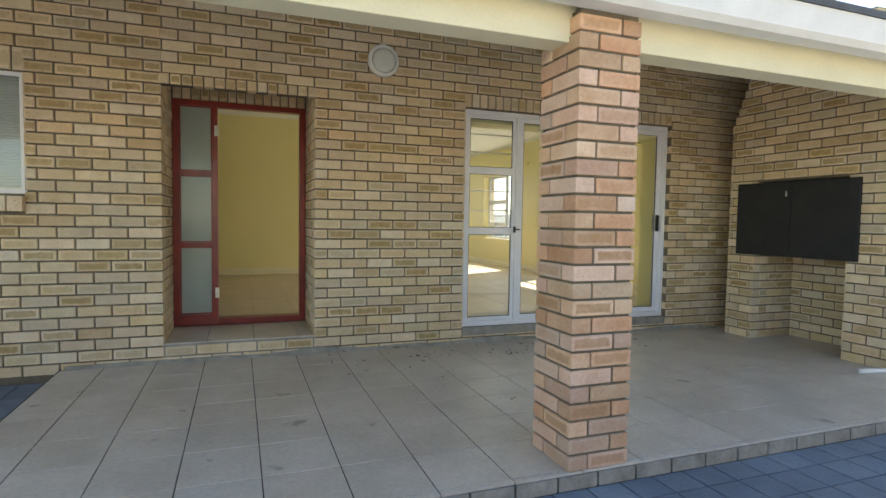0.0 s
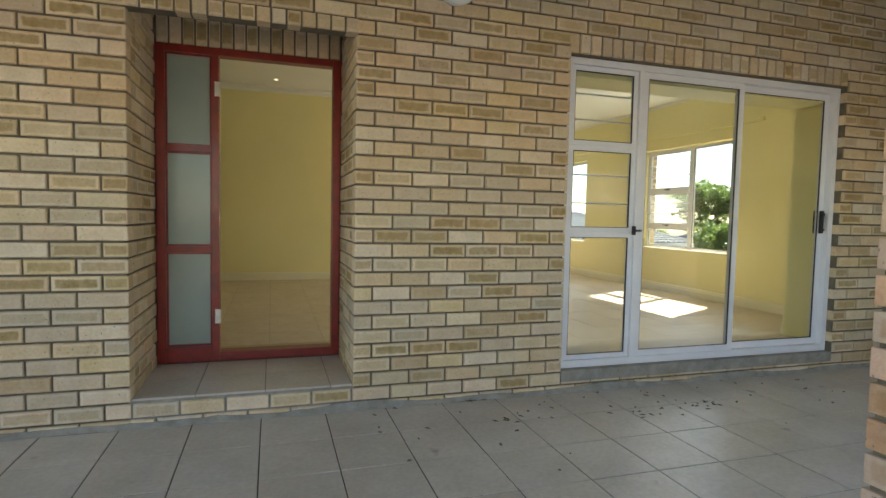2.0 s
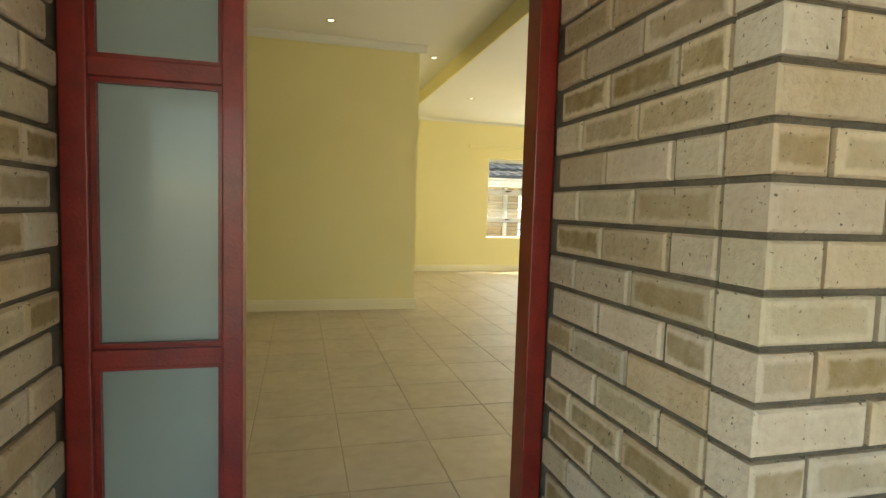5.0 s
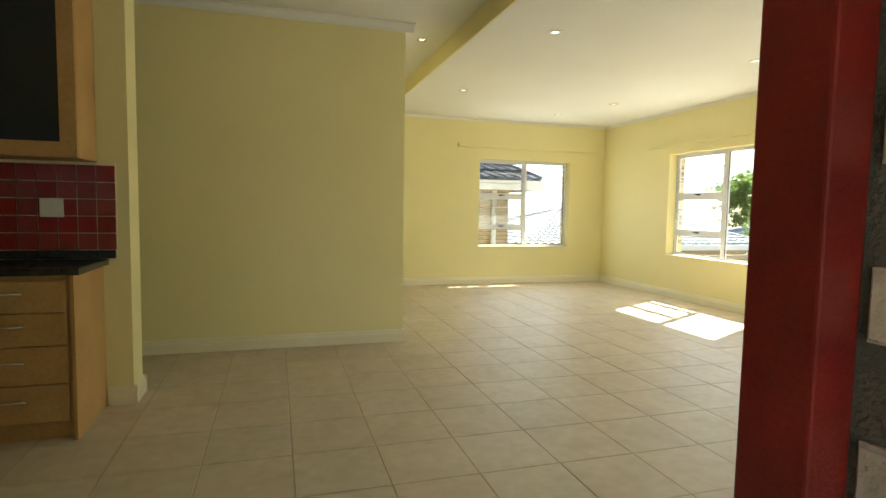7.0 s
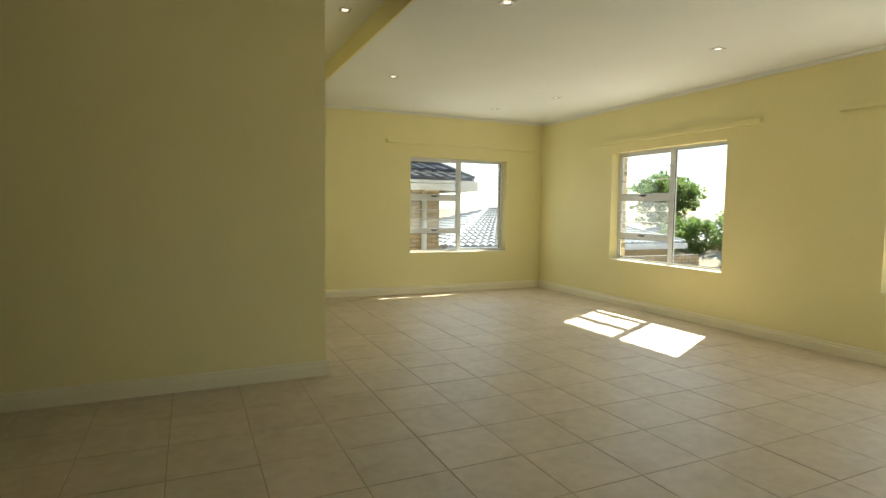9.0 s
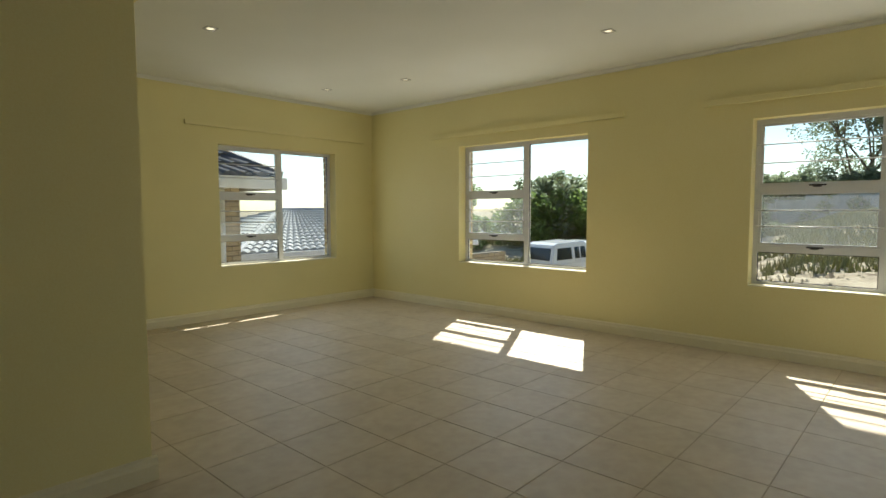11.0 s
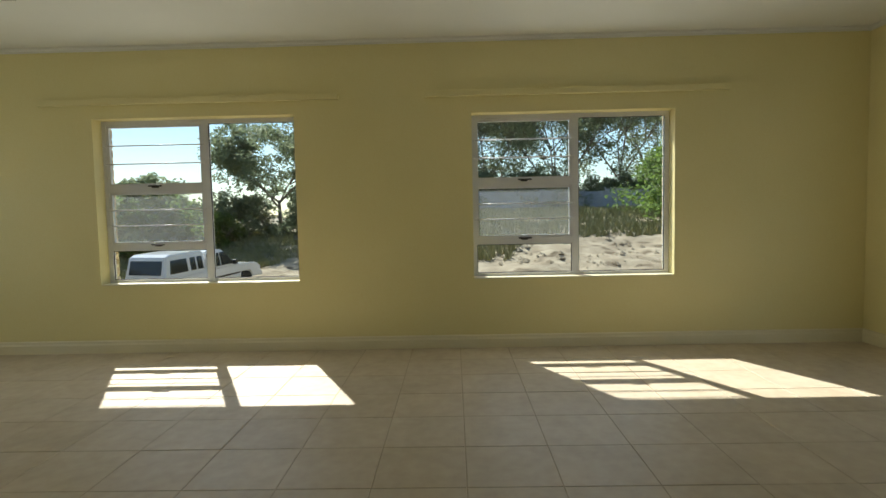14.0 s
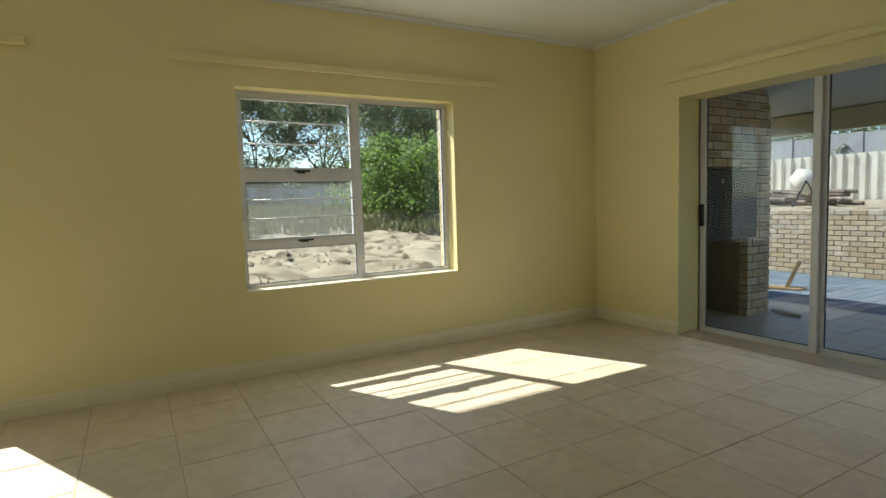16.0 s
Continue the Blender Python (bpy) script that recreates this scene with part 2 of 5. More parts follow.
M_LIT = glow_mat("downlight_bulb", (1.0, 0.86, 0.62), 0.6)
M_SCRAP = mat("withered_leaf", (0.07, 0.065, 0.03), (0.035, 0.035, 0.018), 0.7, 20.0, 0.1)
M_PLANK = mat("raw_plank", (0.46, 0.31, 0.16), (0.36, 0.23, 0.11), 0.8, 6.0, 0.2, 60.0)
M_CONT = mat("cream_steel", (0.72, 0.68, 0.60), (0.60, 0.55, 0.47), 0.6, 2.0, 0.1)

# ---- builders ----


def add_box(bm, x0, x1, y0, y1, z0, z1, bevel=0.0):
    vs = [bm.verts.new((x, y, z)) for x in (x0, x1) for y in (y0, y1) for z in (z0, z1)]
    faces = [bm.faces.new([vs[i] for i in f]) for f in ((0, 1, 3, 2), (4, 6, 7, 5), (0, 4, 5, 1), (2, 3, 7, 6), (0, 2, 6, 4), (1, 5, 7, 3))]
    if bevel:
        edges = list({e for f in faces for e in f.edges})
        bmesh.ops.bevel(bm, geom=edges, offset=bevel, segments=2, affect="EDGES", profile=0.6)


def add_tube(bm, a, b, r0, r1=None, sides=10):
    a, b = Vector(a), Vector(b)
    r1 = r0 if r1 is None else r1
    q = (b - a).to_track_quat("Z", "Y")
    ring = [[bm.verts.new(p + q @ Vector((r * math.cos(k * math.tau / sides), r * math.sin(k * math.tau / sides), 0))) for k in range(sides)] for p, r in ((a, r0), (b, r1))]
    for k in range(sides):
        bm.faces.new((ring[0][k], ring[0][(k + 1) % sides], ring[1][(k + 1) % sides], ring[1][k]))
    bm.faces.new(ring[0][::-1])
    bm.faces.new(ring[1])


def add_lathe(bm, profile, sides=32, m=Matrix()):
    """Rings of (radius, height) round local z."""
    rings = [[bm.verts.new(m @ Vector((r * math.cos(k * math.tau / sides), r * math.sin(k * math.tau / sides), h))) for k in range(sides)] for r, h in profile]
    for a, b in zip(rings, rings[1:]):
        for k in range(sides):
            bm.faces.new((a[k], a[(k + 1) % sides], b[(k + 1) % sides], b[k]))
    bm.faces.new(rings[0][::-1])
    bm.faces.new(rings[-1])


def add_prism(bm, outline, y0, y1, axis="y"):
    """An outline of (a, b) pushed from y0 to y1."""
    def put(a, b, c):
        return {"y": (a, c, b), "x": (c, a, b), "z": (a, b, c)}[axis]
    lo = [bm.verts.new(put(a, b, y0)) for a, b in outline]
    hi = [bm.verts.new(put(a, b, y1)) for a, b in outline]
    n = len(outline)
    bm.faces.new(lo)
    bm.faces.new(hi[::-1])
    for i in range(n):
        bm.faces.new((lo[i], hi[i], hi[(i + 1) % n], lo[(i + 1) % n]))


def to_mesh(name, bm, material, smooth=False):
    bmesh.ops.recalc_face_normals(bm, faces=bm.faces)
    me = bpy.data.meshes.new(name)
    bm.to_mesh(me)
    bm.free()
    me.materials.append(material)
    if smooth:
        for p in me.polygons:
            p.use_smooth = True
    return me


def part(name, bm, material, parent, label="", smooth=False):
    ob = new(name, to_mesh(name, bm, material, smooth))
    ob.parent = parent
    return tagged(ob, label)


def box_part(name, dims, material, parent, label="", bevel=0.0):
    bm = bmesh.new()
    add_box(bm, *dims, bevel)
    return part(name, bm, material, parent, label)


def thing(name, label, category, group="", at=None, kind=""):
    ob = new(name)
    ob.empty_display_size = 0.1
    if at:
        ob.matrix_world = at
    return tagged(ob, label, category, group, kind)


def structure(name, bm, material, label, category):
    return tagged(new(name, to_mesh(name, bm, material)), label, category, "", "structure")


def holed(bm, u0, u1, z0, z1, holes, d0, d1, along="x"):
    """A slab with rectangular openings right through it; u runs along x or y, d is its depth."""
    us = sorted({u0, u1, *[v for h in holes for v in h[:2] if u0 < v < u1]})
    zs = sorted({z0, z1, *[v for h in holes for v in h[2:] if z0 < v < z1]})

    def full(i, j):
        if not (0 <= i < len(us) - 1 and 0 <= j < len(zs) - 1):
            return False
        u, z = (us[i] + us[i + 1]) / 2, (zs[j] + zs[j + 1]) / 2
        return not any(h[0] < u < h[1] and h[2] < z < h[3] for h in holes)

    made = {}

    def v(u, d, z):
        key = (u, d, z)
        if key not in made:
            made[key] = bm.verts.new((u, d, z) if along == "x" else (d, u, z))
        return made[key]

    for i in range(len(us) - 1):
        for j in range(len(zs) - 1):
            if not full(i, j):
                continue
            a, b, c, e = us[i], us[i + 1], zs[j], zs[j + 1]
            bm.faces.new((v(a, d0, c), v(b, d0, c), v(b, d0, e), v(a, d0, e)))
            bm.faces.new((v(a, d1, c), v(a, d1, e), v(b, d1, e), v(b, d1, c)))
            for ok, p, q in ((full(i - 1, j), (a, c), (a, e)), (full(i + 1, j), (b, c), (b, e)), (full(i, j - 1), (a, c), (b, c)), (full(i, j + 1), (a, e), (b, e))):
                if not ok:
                    bm.faces.new((v(p[0], d0, p[1]), v(q[0], d0, q[1]), v(q[0], d1, q[1]), v(p[0], d1, p[1])))


def raw(name, verts, faces, material, parent, label=""):
    me = bpy.data.meshes.new(name)
    me.from_pydata(verts, [], faces)
    me.materials.append(material)
    ob = new(name, me)
    ob.parent = parent
    return tagged(ob, label)


PITCH, COURSE, JOINT = 0.2445, 0.0903, 0.013
ROW0 = -0.247
BRICK_MESH = {}


def face_map(me, where):
    """Stores each corner's place on the brick face, 0 to 1 both ways."""
    layer = me.uv_layers.new(name="face")
    for loop in me.loops:
        layer.data[loop.index].uv = where(me.vertices[loop.vertex_index].co)
    return me


def brick_mesh(length, height, material, deep=0.1):
    """A brick with chamfered outer arrises: local x along the wall, -y outwards, origin at its lower left front."""
    key = (round(length, 3), round(height, 3), material.name, deep)
    if key not in BRICK_MESH:
        bm = bmesh.new()
        c = 0.005
        back = [bm.verts.new(p) for p in ((0, deep, 0), (length, deep, 0), (length, deep, height), (0, deep, height))]
        mid = [bm.verts.new(p) for p in ((0, c, 0), (length, c, 0), (length, c, height), (0, c, height))]
        front = [bm.verts.new(p) for p in ((c, 0, c), (length - c, 0, c), (length - c, 0, height - c), (c, 0, height - c))]
        for a, b in ((back, mid), (mid, front)):
            for k in range(4):
                bm.faces.new((a[k], a[(k + 1) % 4], b[(k + 1) % 4], b[k]))
        bm.faces.new(front)
        bm.faces.new(back[::-1])
        BRICK_MESH[key] = face_map(to_mesh("brick", bm, material), lambda v: (v.x / length, v.z / height))
    return BRICK_MESH[key]


def bond(u0, u1, z0, z1, holes=(), shift=0.0):
    """Bricks (u, z, length) in stretcher bond that fill a rectangle, cut at openings."""
    out = []
    rows = int(round((z1 - z0) / COURSE))
    for r in range(rows):
        z = z0 + r * COURSE
        mid = z + COURSE / 2
        free = [(u0, u1)]
        for a, b, c, d in holes:
            if c < mid < d:
                free = [p for lo, hi in free for p in ((lo, min(hi, a)), (max(lo, b), hi)) if p[1] - p[0] > 0.03]
        start = u0 + shift + (PITCH / 2 if r % 2 else 0) - 2 * PITCH
        for lo, hi in free:
            k = math.floor((lo - start) / PITCH)
            u = start + k * PITCH
            while u < hi - 0.02:
                a, b = max(u, lo), min(u + PITCH, hi)
                if b - a > 0.035:
                    out.append((a, z, b - a - (0 if b == hi else JOINT)))
                u += PITCH
    return out


def lay(bricks, m, material, parent, single, height=COURSE - JOINT, rest_name="bricks", limit=290):
    """Lays bricks on the wall plane m: those for which single(u, z) holds as parts, the others joined."""
    rng = random.Random(len(bricks))
    count, verts, faces, places = 0, [], [], []
    for u, z, length in bricks:
        wob = rng.uniform(-0.003, 0.002)
        if single(u, z) and count < limit:
            ob = new("brick", brick_mesh(length, height, material))
            ob.parent = parent
            ob.matrix_basis = m @ Matrix.Translation((u, wob, z)) @ pose(0, 0, 0, 0, rng.uniform(-0.25, 0.25), 0)
            count += 1
        else:
            src = brick_mesh(length, height, material)
            base = len(verts)
            verts += [tuple(m @ Vector((v.co.x + u, v.co.y + wob, v.co.z + z))) for v in src.vertices]
            faces += [tuple(base + i for i in p.vertices) for p in src.polygons]
            places += [(v.co.x / length, v.co.z / height) for v in src.vertices]
    if verts:
        me = bpy.data.meshes.new(rest_name)
        me.from_pydata(verts, [], faces)
        layer = me.uv_layers.new(name="face")
        for loop in me.loops:
            layer.data[loop.index].uv = places[loop.vertex_index]
        me.materials.append(material)
        ob = new(rest_name, me)
        ob.parent = parent
        tagged(ob, kind="stuff")


def tile_grid(parent, x0, x1, y0, y1, z, pitch, ox, oy, material, single, thick=0.012, gap=0.006, skip=None, pitch_y=None):
    """Floor tiles cut at the edges."""
    py = pitch_y or pitch
    cache, verts, faces, count = {}, [], [], 0
    i0, j0 = math.floor((x0 - ox) / pitch), math.floor((y0 - oy) / py)
    rng = random.Random(7)
    for i in range(i0, math.ceil((x1 - ox) / pitch)):
        for j in range(j0, math.ceil((y1 - oy) / py)):
            a, b = max(x0, ox + i * pitch) + gap / 2, min(x1, ox + (i + 1) * pitch) - gap / 2
            c, d = max(y0, oy + j * py) + gap / 2, min(y1, oy + (j + 1) * py) - gap / 2
            if b - a < 0.02 or d - c < 0.02 or (skip and skip((a + b) / 2, (c + d) / 2)):
                continue
            w, e = b - a, d - c
            lift = rng.uniform(-0.0008, 0.0008)
            if single((a + b) / 2, (c + d) / 2) and count < 295:
                key = (round(w, 3), round(e, 3))
                if key not in cache:
                    bm = bmesh.new()
                    k = 0.002
                    lo = [bm.verts.new(p) for p in ((0, 0, 0), (w, 0, 0), (w, e, 0), (0, e, 0))]
                    mi = [bm.verts.new((p.co.x, p.co.y, thick - k)) for p in lo]
                    hi = [bm.verts.new(p) for p in ((k, k, thick), (w - k, k, thick), (w - k, e - k, thick), (k, e - k, thick))]
                    for s, t in ((lo, mi), (mi, hi)):
                        for q in range(4):
                            bm.faces.new((s[q], s[(q + 1) % 4], t[(q + 1) % 4], t[q]))
                    bm.faces.new(hi)
                    cache[key] = to_mesh("tile", bm, material)
                ob = new("tile", cache[key])
                ob.parent = parent
                ob.location = (a, c, z - thick + lift)
                count += 1
            else:
                base = len(verts)
                verts += [(x, y, h) for h in (z - thick, z + lift) for x, y in ((a, c), (b, c), (b, d), (a, d))]
                faces += [tuple(base + q for q in f) for f in ((4, 5, 6, 7), (0, 1, 5, 4), (1, 2, 6, 5), (2, 3, 7, 6), (3, 0, 4, 7))]
    if verts:
        me = bpy.data.meshes.new("tiles")
        me.from_pydata(verts, [], faces)
        me.materials.append(material)
        ob = new("tiles", me)
        ob.parent = parent
        tagged(ob, kind="stuff")


# ---- plan ----
VER, PAVE, STEP = -0.213, -0.30, -0.05
REC0, REC1, REC_D = -0.405, 0.83, 0.80
OPEN_TOP = 2.10
SL0, SL1, SL_TOP = 2.29, 4.835, 2.13
SOUTH, EAST, NORTH, WEST = 0.42, 5.745, 8.785, -3.6
WZ0, WZ1 = 0.605, 2.045
W1 = (3.43, 5.085)
W2 = (5.335, 7.11)
W3 = (2.053, 3.795)
W2_TOP = WZ1 + 0.025
LOUNGE_Z, HALL_Z, BULK_X = 2.68, 2.86, 1.87
WC = (1.375, 5.265)
LW0, LW1, LWZ0, LWZ1 = -2.7, -1.345, 1.17, 2.09
E_OUT, N_OUT = EAST + 0.27, NORTH + 0.27

# ---- structure: outside ----


def ground_height(x, y):
    """Yard level east and north of the house: low by the parked car, rising to the south-east."""
    def ss(a, b, v):
        t = min(1.0, max(0.0, (v - a) / (b - a)))
        return t * t * (3 - 2 * t)
    south = -0.45 + 1.55 * ss(8, 30, x)
    north = -1.85 + 0.25 * ss(10, 16, x) + 1.7 * ss(23, 40, x)
    n = ss(4.5, 10.5, y)
    z = south * (1 - n) + north * n
    z -= 3.2 * ss(12, 24, y) * (1 - ss(12, 30, x))
    rough = 0.16 * noise.noise((x * 0.35, y * 0.35, 0)) + 0.13 * noise.noise((x * 1.1, y * 1.1, 3)) + 0.08 * noise.noise((x * 3, y * 3, 7))
    return z + rough * ss(6.5, 10, x)


def sheet(name, xs, ys, height, material):
    verts = [(x, y, height(x, y)) for y in ys for x in xs]
    w = len(xs)
    faces = [(j * w + i, j * w + i + 1, (j + 1) * w + i + 1, (j + 1) * w + i) for j in range(len(ys) - 1) for i in range(w - 1)]
    me = bpy.data.meshes.new(name)
    me.from_pydata(verts, [], faces)
    me.materials.append(material)
    for p in me.polygons:
        p.use_smooth = True
    return new(name, me)


def all_height(x, y):
    """One ground sheet: yard to the east and north, level under the house, raised plot behind the retaining wall."""
    if y < -6.45:
        return 0.82 + 0.05 * noise.noise((x, y, 1)) + max(0.0, min(1.0, (x - 20) / 20)) * 0.3
    if x < E_OUT + 0.1 and y < N_OUT + 0.1:
        return PAVE - 0.06
    if y < -4.0:
        return PAVE - 0.06
    return ground_height(x, y)


def steps(points):
    out = []
    for a, b, s in points:
        out += [a + (b - a) * i / s for i in range(s)]
    return out + [points[-1][1]]


ground = sheet("ground", steps([(-2500, -300, 3), (-300, -30, 6), (-30, 6, 24), (6, 32, 150), (32, 70, 40), (70, 400, 10), (400, 2500, 4)]),
               steps([(-2500, -300, 3), (-300, -40, 6), (-40, -7, 20), (-7, 14, 120), (14, 50, 36), (50, 300, 8), (300, 2500, 4)]), all_height, M_SAND)
tagged(ground, "pale sandy building plot with dark clods and tracks", "ground", "", "structure")

bm = bmesh.new()
add_box(bm, -9, 9.5, -6.3, -2.74, PAVE - 0.06, PAVE - 0.012)
add_box(bm, -9, -1.15, -2.74, -0.02, PAVE - 0.06, PAVE - 0.012)
paving = structure("pavement", bm, M_GROUT_OUT, "blue-grey concrete block paving in front of the veranda", "paving")
tile_grid(paving, -9, 9.5, -6.3, -2.82, PAVE, 0.2, 0, 0, M_PAVER, lambda x, y: 0.6 < x < 5 and y > -3.6, 0.05, 0.008)
tile_grid(paving, -9, -1.15, -2.82, -0.02, PAVE, 0.2, 0, 0, M_PAVER, lambda x, y: False, 0.05, 0.008)

bm = bmesh.new()
add_box(bm, -1.15, 8.5, -2.80, 0.02, PAVE - 0.05, VER - 0.004)
veranda = structure("veranda_floor", bm, M_GROUT_OUT, "raised veranda slab paved with square beige tiles", "floor")
tile_grid(veranda, -1.14, 8.5, -2.815, 0.0, VER, 0.374, 0.662, -0.017, M_TILE_OUT, lambda x, y: x < 5.6, 0.012, 0.006, None, 0.394)
bm = bmesh.new()
add_box(bm, 0, 0.22, 0, 0.02, 0, 0.07)
edge_mesh = to_mesh("brick", bm, M_CEMENT)
for k in range(40):
    ob = new("brick", edge_mesh)
    ob.parent = veranda
    ob.location = (-1.14 + k * 0.232, -2.822, PAVE + 0.002)

# facade core, its plaster lining and the entrance recess
FACADE_HOLES = [(REC0, REC1, STEP, OPEN_TOP), (SL0, SL1, VER + 0.14, SL_TOP), (LW0, LW1, LWZ0, LWZ1)]
bm = bmesh.new()
holed(bm, -4.2, 9.0, PAVE - 0.05, 3.2, [(REC0 - 0.012, REC1 + 0.012, VER + 0.02, OPEN_TOP), (SL0 - 0.012, SL1 + 0.012, VER + 0.14, SL_TOP), (LW0 - 0.012, LW1 + 0.012, LWZ0, LWZ1)], 0.015, 0.11)
wall_south = structure("wall_south", bm, M_MORTAR, "cream face-brick house front with raked grey joints", "wall")
bm = bmesh.new()
holed(bm, WEST - 0.2, E_OUT - 0.004, -0.06, 3.2, [(REC0 - 0.24, REC1 + 0.25, -0.06, 3.2), (SL0 + 0.02, SL1 - 0.045, 0.0, 2.02), (LW0, LW1, LWZ0, LWZ1)], 0.112, SOUTH)
structure("wall_south_lining", bm, M_WALL, "yellow painted plaster wall around the glass door", "wall")
bm = bmesh.new()
add_box(bm, REC1 + 0.012, REC1 + 0.25, 0.112, REC_D + 0.09, -0.06, 3.2)
recess_right = structure("recess_wall_east", bm, M_MORTAR, "brick side of the entrance recess", "wall")
bm = bmesh.new()
add_box(bm, REC0 - 0.24, REC0 - 0.012, 0.112, REC_D + 0.09, -0.06, 3.2)
recess_left = structure("recess_wall_west", bm, M_MORTAR, "brick side of the entrance recess", "wall")
bm = bmesh.new()
add_box(bm, REC0 - 0.012, REC1 + 0.012, REC_D, REC_D + 0.09, 2.135, 3.2)
recess_back = structure("recess_wall_over_door", bm, M_MORTAR, "brickwork above the front door", "wall")
bm = bmesh.new()
add_box(bm, REC0 - 0.012, REC1 + 0.012, 0.112, REC_D, 2.36, 2.5)
structure("recess_ceiling", bm, M_CEIL, "plain soffit of the entrance recess", "ceiling")
bm = bmesh.new()
add_box(bm, REC1 + 0.2505, REC1 + 0.262, SOUTH + 0.001, REC_D + 0.102, 0, HALL_Z)
add_box(bm, REC1 + 0.012, REC1 + 0.2505, REC_D + 0.0905, REC_D + 0.102, 0, HALL_Z)
structure("recess_plaster_east", bm, M_WALL, "yellow plaster beside the front door", "wall")
bm = bmesh.new()
add_box(bm, REC0 - 0.252, REC0 - 0.241, SOUTH + 0.001, REC_D + 0.102, 0, HALL_Z)
add_box(bm, REC0 - 0.241, REC0 - 0.03, REC_D + 0.0905, REC_D + 0.102, 0, HALL_Z)
add_box(bm, REC0 - 0.03, REC1 + 0.012, REC_D + 0.0905, REC_D + 0.102, 2.13, HALL_Z)
structure("recess_plaster_west", bm, M_WALL, "yellow plaster over the front door", "wall")
bm = bmesh.new()
add_box(bm, REC0 - 0.012, REC1 + 0.012, 0.015, REC_D + 0.09, VER - 0.05, STEP - 0.008)
door_step = structure("door_step", bm, M_CEMENT, "tiled entrance step with a cement-smeared brick riser", "step")
tile_grid(door_step, REC0 + 0.002, REC1 - 0.002, 0.005, REC_D - 0.06, STEP, 0.385, 0.31, -0.02, M_TILE_OUT, lambda x, y: True)

# veranda roof
bm = bmesh.new()
add_prism(bm, [(-2.9, 2.03), (0.0, 3.0), (0.0, 3.08), (-2.9, 2.11)], -4.2, 9.0, "x")
structure("veranda_ceiling", bm, M_CEIL, "white boarded ceiling sloping up from the veranda beam", "ceiling")
bm = bmesh.new()
add_box(bm, -4.2, 9.0, -2.72, -2.56, 1.89, 2.12, 0.006)
structure("veranda_beam", bm, M_CREAM, "cream painted beam over the veranda pillar", "beam")
bm = bmesh.new()
add_prism(bm, [(-2.93, 2.06), (-2.9, 2.03), (-2.8, 2.03), (-2.78, 2.06), (-2.78, 2.17), (-2.95, 2.19)], -4.2, 9.0, "x")
structure("gutter", bm, M_WHITE, "white box gutter along the veranda eave", "gutter")
bm = bmesh.new()
add_prism(bm, [(-2.96, 2.19), (-1.6, 2.66), (-1.6, 2.7), (-2.96, 2.23)], -4.2, 9.0, "x")
add_prism(bm, [(-1.6, 2.66), (4.2, 5.0), (9.7, 2.95), (9.7, 3.0), (4.2, 5.06), (-1.6, 2.7)], -4.2, E_OUT + 0.35, "x")
structure("roof", bm, M_ROOF, "charcoal tiled roof of the house", "roof")
bm = bmesh.new()
add_box(bm, E_OUT, E_OUT + 0.42, -1.0, N_OUT + 0.42, 2.74, 2.78)
add_box(bm, WEST, E_OUT, N_OUT, N_OUT + 0.42, 2.74, 2.78)
structure("eaves", bm, M_WHITE, "white eaves boards", "eaves")

# ---- structure: rooms ----
bm = bmesh.new()
add_box(bm, WEST, EAST + 0.02, REC_D + 0.3, NORTH + 0.02, -0.12, -0.0025)
add_box(bm, WEST, REC0 - 0.25, SOUTH - 0.1, REC_D + 0.3, -0.12, -0.0025)
add_box(bm, REC1 + 0.25, EAST + 0.02, SOUTH - 0.1, REC_D + 0.3, -0.12, -0.0025)
add_box(bm, REC0 - 0.01, REC1 + 0.01, REC_D + 0.02, REC_D + 0.3, -0.06, -0.003)
floor = structure("floor", bm, M_GROUT, "polished beige ceramic tile floor, bare", "floor")


def east_holes():
    return [(W2[0], W2[1], WZ0, W2_TOP), (W3[0], W3[1], WZ0, WZ1)]


bm = bmesh.new()
holed(bm, 0.113, NORTH, -0.12, 3.2, east_holes(), EAST, E_OUT, "y")
wall_east = structure("wall_east", bm, M_WALL, "yellow painted plaster wall with two windows", "wall")
bm = bmesh.new()
holed(bm, WEST - 0.2, E_OUT, -0.12, 3.2, [(W1[0], W1[1], WZ0, WZ1)], NORTH, N_OUT)
wall_north = structure("wall_north", bm, M_WALL, "yellow painted plaster wall with one window", "wall")
bm = bmesh.new()
add_box(bm, WEST - 0.2, WEST, 0.43, NORTH, -0.12, 3.2)
structure("wall_west", bm, M_WALL, "yellow painted plaster wall", "wall")
bm = bmesh.new()
add_box(bm, WEST, WC[0], WC[1], WC[1] + 0.15, -0.005, HALL_Z + 0.05)
add_box(bm, WC[0] - 0.15, WC[0], WC[1] + 0.15, NORTH, -0.005, HALL_Z + 0.05)
structure("wall_partition", bm, M_WALL, "yellow plaster partition ending in a free corner", "wall")
bm = bmesh.new()
add_box(bm, WEST, -0.585, 4.07, 4.30, -0.005, HALL_Z + 0.05)
structure("wall_kitchen", bm, M_WALL, "short yellow plaster wall at the end of the kitchen", "wall")
bm = bmesh.new()
add_box(bm, BULK_X, EAST + 0.02, SOUTH - 0.02, NORTH + 0.02, LOUNGE_Z, LOUNGE_Z + 0.04)
structure("ceiling_lounge", bm, M_CEIL, "flat white plastered lounge ceiling", "ceiling")
bm = bmesh.new()
add_box(bm, WEST, BULK_X, 0.43, NORTH + 0.02, HALL_Z, HALL_Z + 0.04)
structure("ceiling_hall", bm, M_CEIL, "flat white hall ceiling, higher than the lounge", "ceiling")
bm = bmesh.new()
